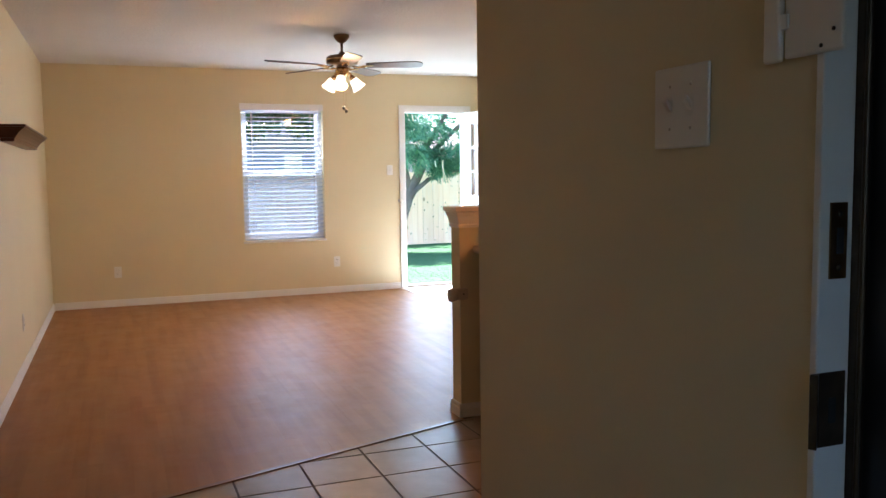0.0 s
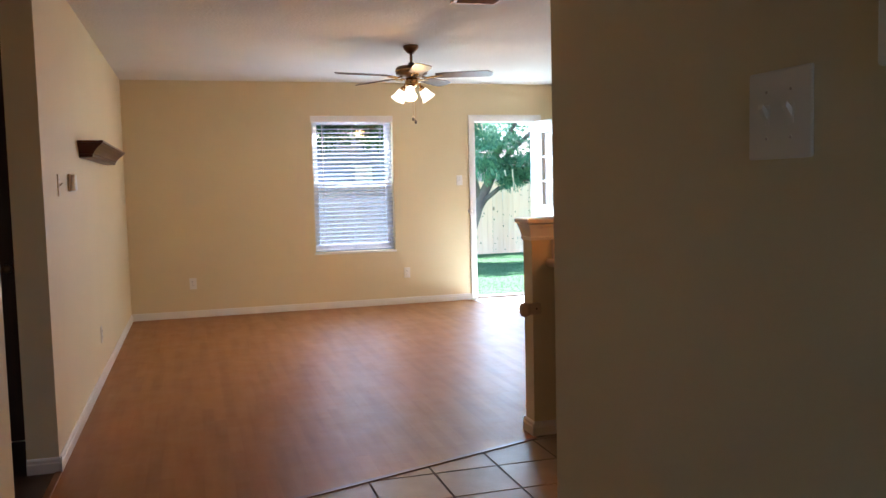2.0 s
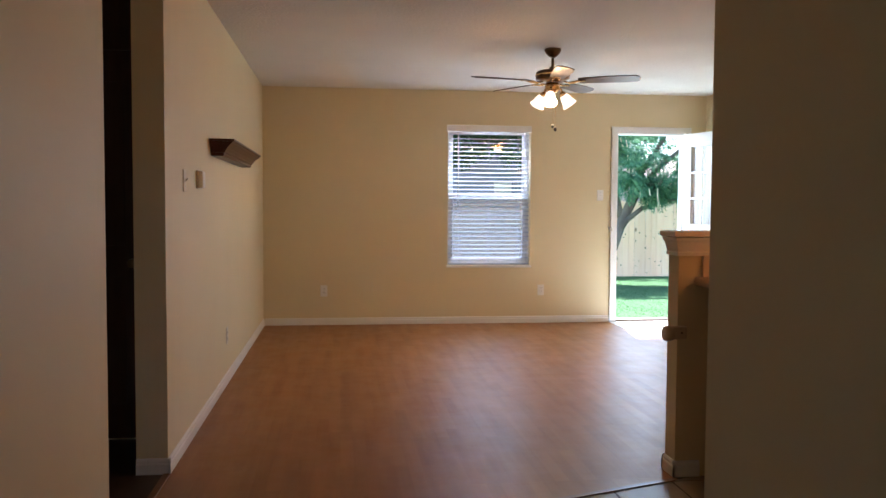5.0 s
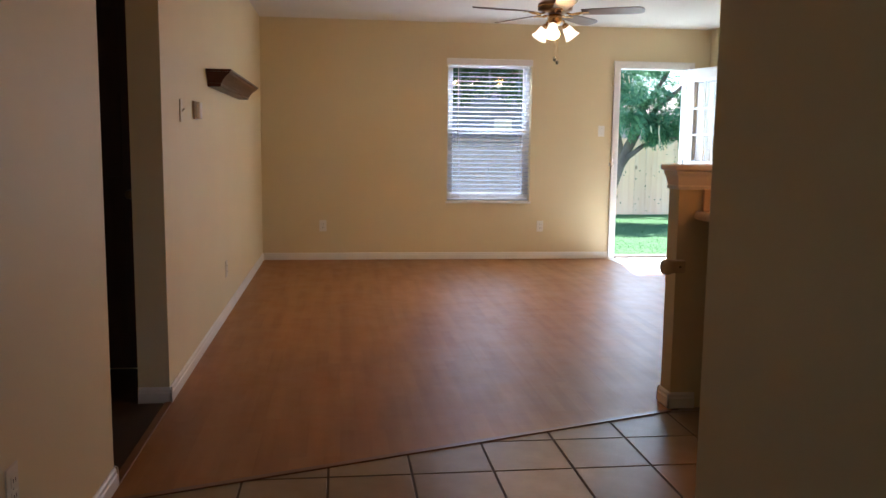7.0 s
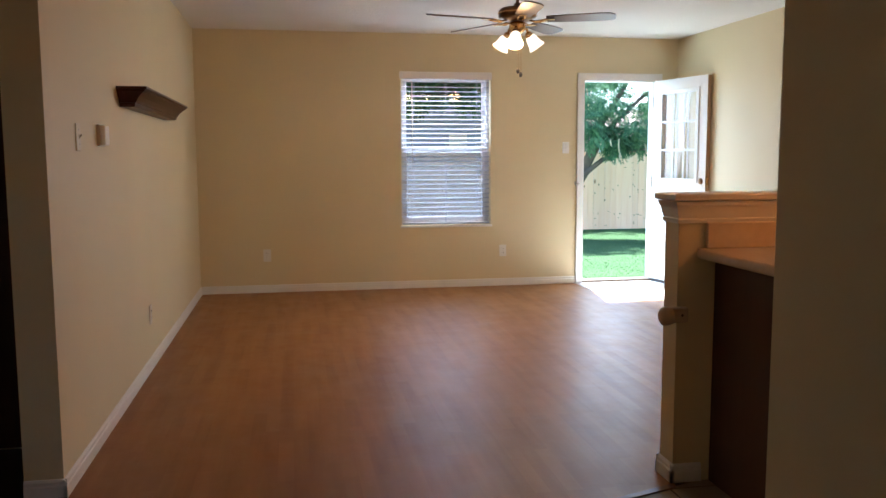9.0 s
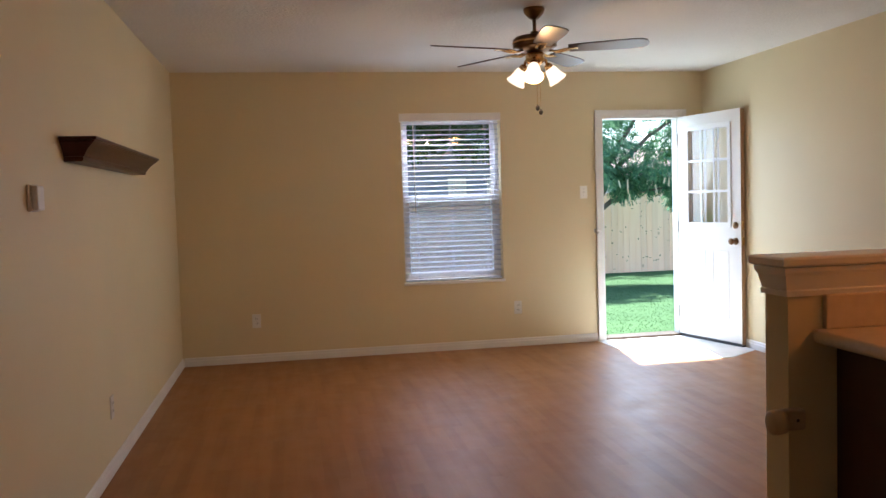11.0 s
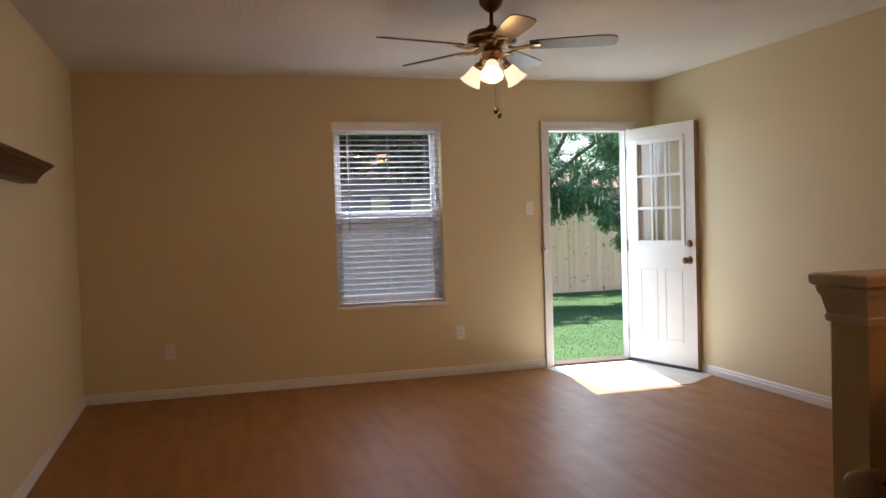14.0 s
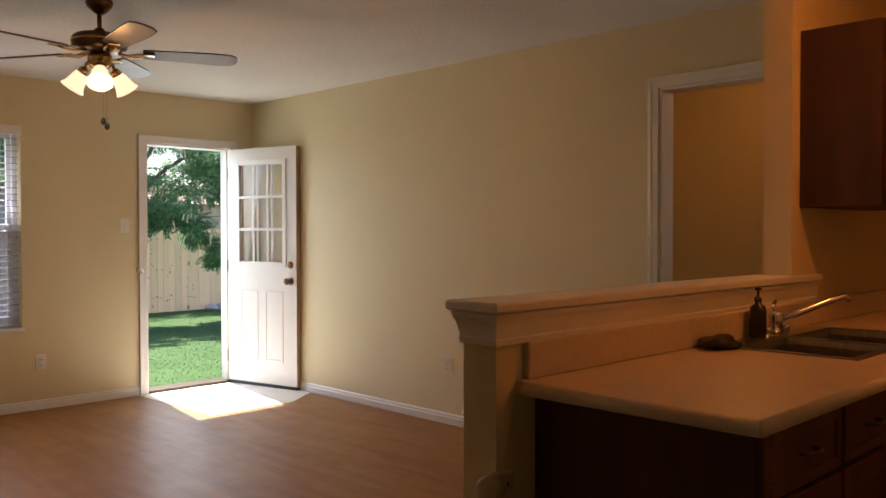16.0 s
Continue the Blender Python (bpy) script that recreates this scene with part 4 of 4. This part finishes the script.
vent = thing("ceiling_vent", (2.375, -4.06, CZ), "tan metal air vent in the ceiling", "vent")
VENTM = two_scale("tan_vent_metal", (0.55, 0.42, 0.32), (0.63, 0.50, 0.39), 0.5, 9, 90, 0.1, 0.001)
bm = nb()
for x0, x1, y0, y1 in ((-0.15, 0.15, -0.09, -0.065), (-0.15, 0.15, 0.065, 0.09), (-0.15, -0.125, -0.065, 0.065), (0.125, 0.15, -0.065, 0.065)):
    box(bm, x0, x1, y0, y1, -0.012, 0, 0.002)
part("frame", bm, VENTM, vent)
part("backing", box(nb(), -0.125, 0.125, -0.065, 0.065, -0.0015, -0.0005), DARKSLOT, vent)
for i in range(8):
    bm = box(nb(), -0.124, 0.124, -0.007, 0.007, -0.0006, 0.0006)
    part("slat", moved(bm, Matrix.Translation((0, -0.056 + 0.016 * i, -0.006)) @ Matrix.Rotation(radians(38), 4, "X")), VENTM, vent)


# ---- the kitchen ----
CT, CF, CX0, CX1 = 0.918, -5.71, 2.372, 5.9
SX0, SX1, SY0, SY1 = 3.34, 4.18, -5.57, -5.10


def pull(parent, x, z, upright=False):
    bm = nb()
    pts = [(-0.04, 0, 0), (-0.036, -0.022, 0), (0, -0.028, 0), (0.036, -0.022, 0), (0.04, 0, 0)]
    pts = [((0, b, a) if upright else (a, b, 0)) for a, b, _ in pts]
    tube(bm, [(x + a, b - 0.0205, z + c) for a, b, c in pts], 0.005, 8)
    return part("handle", smooth(bm), BRONZE, parent, "dark metal handle")


def door_panel(name, parent, x0, x1, z0, z1, y=0.0):
    """A framed cabinet front with a sunk panel; its back lies at y."""
    bm = nb()
    f = 0.055 if z1 - z0 > 0.25 else 0.028
    box(bm, x0, x0 + f, y - 0.020, y - 0.001, z0, z1, 0.003)
    box(bm, x1 - f, x1, y - 0.020, y - 0.001, z0, z1, 0.003)
    box(bm, x0 + f, x1 - f, y - 0.020, y - 0.001, z0, z0 + f, 0.003)
    box(bm, x0 + f, x1 - f, y - 0.020, y - 0.001, z1 - f, z1, 0.003)
    box(bm, x0 + f - 0.001, x1 - f + 0.001, y - 0.013, y - 0.002, z0 + f - 0.001, z1 - f + 0.001)
    return part(name, bm, CABINET, parent)


def base_cabinet(x0, x1, label, end=False):
    top = CT - 0.038
    ob = thing("base_cabinet", (x0, -5.665, 0), label, "kitchen cabinet", "base cabinets under the worktop")
    w = x1 - x0
    part("side_panel", box(nb(), 0.001, 0.018, 0.0, 0.605, 0.0, top - 0.001), CABINET_PANEL, ob)
    part("side_panel", box(nb(), w - 0.018, w - 0.001, 0.0, 0.605, 0.0, top - 0.001), CABINET_PANEL, ob)
    part("bottom_panel", box(nb(), 0.0185, w - 0.0185, 0.01, 0.589, 0.10, 0.118), CABINET_PANEL, ob)
    part("back_panel", box(nb(), 0.0185, w - 0.0185, 0.59, 0.605, 0.10, top - 0.001), CABINET_PANEL, ob)
    part("front_rail", box(nb(), 0.0185, w - 0.0185, 0.0, 0.018, top - 0.04, top - 0.001), CABINET_PANEL, ob)
    part("toe_kick", box(nb(), 0.0185, w - 0.0185, 0.06, 0.075, 0.0, 0.099), CABINET_PANEL, ob)
    d = door_panel("drawer_front", ob, 0.012, w - 0.012, 0.715, top - 0.012)
    pull(d, w / 2, 0.795)
    d = door_panel("door", ob, 0.012, w - 0.012, 0.115, 0.700)
    pull(d, w - 0.05, 0.60, True)
    return ob


for x0, x1, lab in ((2.442, 2.905, "dark wooden end cabinet with one drawer above a door"), (2.905, 3.285, "narrow dark wooden cabinet with one drawer above a door"), (3.285, 3.87, "dark wooden cabinet below the sink"), (3.87, 4.455, "dark wooden cabinet below the sink"), (4.455, 5.1, "dark wooden cabinet with one drawer above a door")):
    base_cabinet(x0, x1, lab)

bm = nb()
top_rects = ((CX0, SX0 + 0.012, CF, PY0 - 0.001), (SX1 - 0.012, CX1 - 0.02, CF, PY0 - 0.001), (SX0 + 0.012, SX1 - 0.012, CF, SY0 + 0.012), (SX0 + 0.012, SX1 - 0.012, SY1 - 0.012, PY0 - 0.001))
for i, (x0, x1, y0, y1) in enumerate(top_rects):
    box(bm, x0, x1, y0, y1, CT - 0.037, CT, 0.0)
bmesh.ops.remove_doubles(bm, verts=bm.verts, dist=0.0001)
worktop = part("worktop", bm, COUNTER)
tagged(worktop, "cream laminate worktop beside the half wall", "worktop")
edge = nb()
tube(edge, [(CX0, CF - 0.0, CT - 0.0185), (CX1 - 0.02, CF - 0.0, CT - 0.0185)], 0.0184, 12)
tube(edge, [(CX0, CF, CT - 0.0185), (CX0, PY0 - 0.03, CT - 0.0185)], 0.0184, 12)
part("rounded_edge", smooth(edge), COUNTER, worktop)
bm = nb()
box(bm, CX0 + 0.028, HWX + 1.7, PY0 - 0.021, PY0 - 0.001, CT + 0.0005, CT + 0.10, 0.005)
bs = part("backsplash", bm, COUNTER, worktop)

sink = thing("sink", (SX0, SY0, CT), "double-bowl stainless steel sink set into the worktop", "sink")
sw, sd = SX1 - SX0, SY1 - SY0
bm = nb()
for x0, x1, y0, y1 in ((0, sw, 0, 0.03), (0, sw, sd - 0.08, sd), (0, 0.03, 0.03, sd - 0.08), (sw - 0.03, sw, 0.03, sd - 0.08), (sw / 2 - 0.015, sw / 2 + 0.015, 0.03, sd - 0.08)):
    box(bm, x0, x1, y0, y1, 0.0005, 0.005, 0.0015)
part("rim", bm, STEEL, sink)
for x0, x1 in ((0.03, sw / 2 - 0.015), (sw / 2 + 0.015, sw - 0.03)):
    bm = nb()
    rings = []
    for k, (o, z) in enumerate(((0.0, 0.0005), (0.004, -0.02), (0.010, -0.15), (0.03, -0.17))):
        rings.append([bm.verts.new(p) for p in ((x0 + o, 0.03 + o, z), (x1 - o, 0.03 + o, z), (x1 - o, sd - 0.08 - o, z), (x0 + o, sd - 0.08 - o, z))])
    for a, b in zip(rings, rings[1:]):
        for i in range(4):
            bm.faces.new((a[i], a[(i + 1) % 4], b[(i + 1) % 4], b[i]))
    bm.faces.new(rings[-1])
    bowl = part("bowl", bm, STEEL, sink)
    part("drain", smooth(lathe(nb(), [(0.045, 0.0), (0.042, 0.003), (0.018, 0.002)], ((x0 + x1) / 2, sd / 2 - 0.03, -0.169), None, 20)), CHROME, bowl)

faucet = thing("faucet", (3.745, SY1 - 0.04, CT + 0.005), "chrome kitchen faucet with a raised lever over the sink", "faucet")
part("base_plate", smooth(lathe(nb(), [(0.030, 0), (0.030, 0.008), (0.024, 0.012)], (0, 0, 0), Matrix.Diagonal((3.4, 1, 1, 1)), 28)), CHROME, faucet)
part("body", smooth(lathe(nb(), [(0.024, 0.012), (0.025, 0.05), (0.027, 0.075), (0.020, 0.088), (0.008, 0.092)], segments=20)), CHROME, faucet)
part("spout", smooth(tube(nb(), [(0.01, -0.01, 0.055), (0.07, -0.06, 0.085), (0.15, -0.13, 0.125), (0.20, -0.17, 0.145), (0.215, -0.185, 0.13)], [0.014, 0.013, 0.012, 0.011, 0.011], 12)), CHROME, faucet)
part("lever", smooth(tube(nb(), [(0, 0, 0.085), (-0.005, 0.01, 0.11), (0.03, 0.015, 0.125)], [0.010, 0.008, 0.006], 10)), CHROME, faucet)
for dx in (-0.08, 0.08):
    part("handle_cap", smooth(lathe(nb(), [(0.016, 0.012), (0.018, 0.03), (0.012, 0.04)], (dx, 0, 0), None, 16)), CHROME, faucet)
bottle = thing("soap_bottle", (3.64, SY1 - 0.02, CT + 0.005), "dark soap bottle with a pump behind the sink", "bottle")
DARKGLASS = mat("dark_bottle_plastic", (0.035, 0.028, 0.022), 0.2)
part("bottle_body", smooth(lathe(nb(), [(0.026, 0), (0.030, 0.004), (0.030, 0.095), (0.026, 0.112), (0.012, 0.122), (0.011, 0.130)], segments=20)), DARKGLASS, bottle)
part("pump", smooth(lathe(nb(), [(0.013, 0.1305), (0.013, 0.145), (0.005, 0.148), (0.005, 0.170), (0.012, 0.172), (0.012, 0.180)], segments=14)), BLACK, bottle)
cloth = nb()
bmesh.ops.create_icosphere(cloth, subdivisions=3, radius=0.055)
for v in cloth.verts:
    v.co *= 1 + 0.5 * noise.noise(v.co * 26)
    v.co.x *= 1.5
    v.co.z = max(v.co.z * 0.55, -0.012)
cl_ob = part("dish_cloth", moved(smooth(cloth), Matrix.Translation((3.31, SY1 - 0.045, CT + 0.0175))), BLACK)
tagged(cl_ob, "crumpled black dish cloth at the sink's corner", "cloth")


def wall_cabinet(x0, x1, label):
    ob = thing("wall_cabinet", (x0, PY0 - 0.315, 1.405), label, "kitchen cabinet", "wall cabinets above the worktop")
    w, h = x1 - x0, 0.72
    part("body", box(nb(), 0.001, w - 0.001, 0.0, 0.314, 0.0, h, 0.002), CABINET_PANEL, ob)
    for a, b in ((0.012, w / 2 - 0.003), (w / 2 + 0.003, w - 0.012)):
        d = door_panel("door", ob, a, b, 0.012, h - 0.012)
        pull(d, b - 0.04 if a < 0.1 else a + 0.04, 0.12, True)
    return ob


wall_cabinet(4.15, 4.92, "dark wooden wall cabinet with two doors")

# ---- the entry door's side ----
JW = ED1
bm = nb()
box(bm, EX - 0.006, EX + 0.066, JW - 0.016, JW, 0.0, 2.10, 0.003)
box(bm, EX - 0.006, EX + 0.066, ED0, ED0 + 0.016, 0.0, 2.10, 0.003)
box(bm, EX - 0.006, EX + 0.066, ED0 + 0.016, JW - 0.016, 2.084, 2.10, 0.003)
structure("door_3_jamb", bm, WHITE, "white painted front door jamb")
bm = nb()
box(bm, EX + 0.067, EX + 0.12, JW - 0.030, JW, 0.0, 2.10, 0.003)
box(bm, EX + 0.067, EX + 0.12, ED0, ED0 + 0.03, 0.0, 2.10, 0.003)
tube(bm, [(EX + 0.070, JW - 0.034, 0.0), (EX + 0.070, JW - 0.034, 2.08)], 0.005, 8)
structure("door_3_weatherstrip", bm, BRONZE, "dark weatherstrip on the front door frame")
bm = nb()
box(bm, EX + 0.085, EX + 0.119, ED0 + 0.031, JW - 0.031, 0.012, 2.08, 0.002)
structure("door_3", bm, STORM, "black storm door, closed")
strike = thing("strike_plate", (EX + 0.038, JW - 0.0162, 1.172), "worn brown strike plate on the white jamb", "strike plate")
part("plate", box(nb(), -0.024, 0.014, -0.0025, 0, -0.064, 0.064, 0.001), BRASS, strike)
part("bolt_hole", box(nb(), -0.010, 0.006, -0.003, -0.0026, -0.022, 0.022), DARKSLOT, strike)
for z in (-0.045, 0.045):
    part("screw", smooth(lathe(nb(), [(0.005, 0), (0.005, 0.0014)], (-0.004, -0.0026, z), RXM, 10)), BRONZE, strike)
strike2 = thing("strike_plate", (EX + 0.016, JW - 0.0162, 0.882), "dark bronze latch strike with a curved lip on the white jamb", "strike plate")
bm = nb()
prism(bm, [(-0.036, 0.0), (-0.030, -0.012), (-0.018, -0.0025), (0.040, -0.0025), (0.040, 0.0)], "z", -0.060, 0.068)
part("plate", bm, BRONZE, strike2)
part("latch_hole", box(nb(), 0.004, 0.020, -0.003, -0.0026, -0.02, 0.024), DARKSLOT, strike2)
guard = thing("door_guard", (EX - 0.007, JW, 1.478), "white metal swing-bar door guard beside the front door", "door guard")
bm = nb()
box(bm, -0.010, -0.0005, -0.064, 0.062, 0.0, 0.26, 0.005)
part("base_plate", bm, PLASTIC, guard)
part("keeper_arm", box(nb(), -0.018, -0.004, 0.064, 0.104, -0.004, 0.26, 0.006), PLASTIC, guard)
part("bridge", box(nb(), -0.015, -0.005, 0.05, 0.07, 0.05, 0.075, 0.002), PLASTIC, guard)
for y, z in ((-0.045, 0.035), (-0.02, 0.012)):
    part("screw", smooth(lathe(nb(), [(0.0035, 0), (0.0035, 0.0015)], (-0.0101, y, z), Matrix.Rotation(radians(-90), 4, "Y"), 10)), DARKSLOT, guard)

# the small round bumper on the half wall's end
MOUNT = two_scale("tan_plastic", (0.46, 0.37, 0.25), (0.52, 0.43, 0.30), 0.45, 8, 200, 0.05, 0.001)
bump_ob = thing("gate_mount", (PX - 0.028, PY0, 0.668), "tan plastic gate mount screwed to the half wall's corner", "bracket")
TY = Matrix.Rotation(radians(90), 4, "Y")
part("saddle", box(nb(), -0.01, 0.062, -0.034, -0.0005, -0.030, 0.030, 0.008), MOUNT, bump_ob)
part("cup", smooth(lathe(nb(), [(0.026, -0.052), (0.034, -0.046), (0.036, -0.030), (0.032, -0.0105)], (0, -0.034, 0), TY, 24)), MOUNT, bump_ob)
part("screw", smooth(lathe(nb(), [(0.005, 0), (0.004, 0.002)], (0.035, -0.0342, 0), RXM, 10)), DARKSLOT, bump_ob)


# ---- floor pieces ----
BX, BK = 0.0, 0.340            # the border between boards and tiles: y = BY + BK * x
BY = -5.871


def clip(poly, a, b, c):
    """The part of a polygon where a * x + b * y + c >= 0."""
    out = []
    for p, q in zip(poly, poly[1:] + poly[:1]):
        dp, dq = a * p[0] + b * p[1] + c, a * q[0] + b * q[1] + c
        if dp >= 0:
            out.append(p)
        if dp * dq < 0:
            s = dp / (dp - dq)
            out.append((p[0] + (q[0] - p[0]) * s, p[1] + (q[1] - p[1]) * s))
    return out


def area(poly):
    return abs(sum(p[0] * q[1] - q[0] * p[1] for p, q in zip(poly, poly[1:] + poly[:1]))) / 2


def slab_mesh(name, poly, z0, z1, chamfer=0.0008):
    cx, cy = sum(p[0] for p in poly) / len(poly), sum(p[1] for p in poly) / len(poly)
    n = len(poly)
    inner = [(p[0] + (cx - p[0]) * chamfer * 8, p[1] + (cy - p[1]) * chamfer * 8) for p in poly]
    vs = [(x, y, z0) for x, y in poly] + [(x, y, z1 - chamfer) for x, y in poly] + [(x, y, z1) for x, y in inner]
    fs = [(i, (i + 1) % n, n + (i + 1) % n, n + i) for i in range(n)] + [(n + i, n + (i + 1) % n, 2 * n + (i + 1) % n, 2 * n + i) for i in range(n)] + [tuple(range(2 * n, 3 * n))]
    me = bpy.data.meshes.new(name)
    me.from_pydata(vs, [], fs)
    return me


wood_floor = tagged(new("laminate_floor"), "oak laminate floor with a satin shine", kind="structure")
tile_floor = tagged(new("tile_floor"), "beige ceramic tile floor with dark joints", kind="structure")
strip = nb()
y1 = BY + BK * PX
box(strip, 0, math.hypot(PX, BK * PX) - 0.02, -0.016, 0.016, -0.002, 0.005, 0.002)
moved(strip, Matrix.Translation((0.0, BY, 0)) @ Matrix.Rotation(math.atan(BK), 4, "Z"))
structure("floor_transition", strip, STRIP, "dark wooden strip between boards and tiles")
strip = nb()
box(strip, LX - 0.02, LX + 0.012, HY0, HY1, -0.002, 0.006, 0.002)
structure("hall_transition", strip, STRIP, "reddish wooden strip at the hall opening")

PWD, PLN = 0.193, 1.29
rp = random.Random(5)
col = 0
x = LX
while x < RX:
    y = -rp.random() * PLN
    ys_ = [0.0]
    while y > -6.0:
        ys_.append(y)
        y -= PLN
    ys_.append(-6.2)
    for ya, yb in zip(ys_, ys_[1:]):
        e = 0.0
        poly = [(x + e, yb + e), (min(x + PWD, RX) - e, yb + e), (min(x + PWD, RX) - e, ya - e), (x + e, ya - e)]
        halves = [poly]
        if x + PWD > PX:
            halves = [clip(poly, 0, 1, -PY1)]
            if x < PX:
                halves.append(clip(clip(poly, 0, -1, PY1), -1, 0, PX))
        for poly in halves:
            if len(poly) > 2:
                poly = clip(poly, -BK, 1, -(BY + 0.001))
            if len(poly) > 2 and area(poly) > 0.0005:
                me = slab_mesh("plank", poly, -0.003, 0.0, 0.00015)
                me.materials.append(LAMINATE)
                ob = new("plank", me)
                ob.parent = wood_floor
    x += PWD
    col += 1

TP, TX0, TY0, GAP = 0.3055, 1.645, -5.726, 0.0045
full = None
for i in range(-6, 16):
    for j in range(-17, 5):
        x0, y0 = TX0 + i * TP, TY0 + j * TP
        poly = [(x0 + GAP, y0 + GAP), (x0 + TP - GAP, y0 + GAP), (x0 + TP - GAP, y0 + TP - GAP), (x0 + GAP, y0 + TP - GAP)]
        whole = list(poly)
        poly = clip(poly, 1, 0, -LX - 0.012)
        if len(poly) > 2 and x0 < PX:
            poly = clip(poly, BK, -1, BY - 0.002)
        if len(poly) > 2 and x0 + TP > PX:
            poly = clip(poly, 0, -1, PY0)
        if len(poly) < 3 or area(poly) < 0.0004 or (y0 + TP < EY - 0.2 and x0 > EX + 0.1):
            continue
        if poly == whole:
            if full is None:
                full = slab_mesh("tile", [(0, 0), (TP - 2 * GAP, 0), (TP - 2 * GAP, TP - 2 * GAP), (0, TP - 2 * GAP)], -0.003, 0.0, 0.0009)
                full.materials.append(TILE)
            ob = new("tile", full)
            ob.location = (x0 + GAP, y0 + GAP, 0)
        else:
            me = slab_mesh("tile", poly, -0.003, 0.0, 0.0009)
            me.materials.append(TILE)
            ob = new("tile", me)
        ob.parent = tile_floor
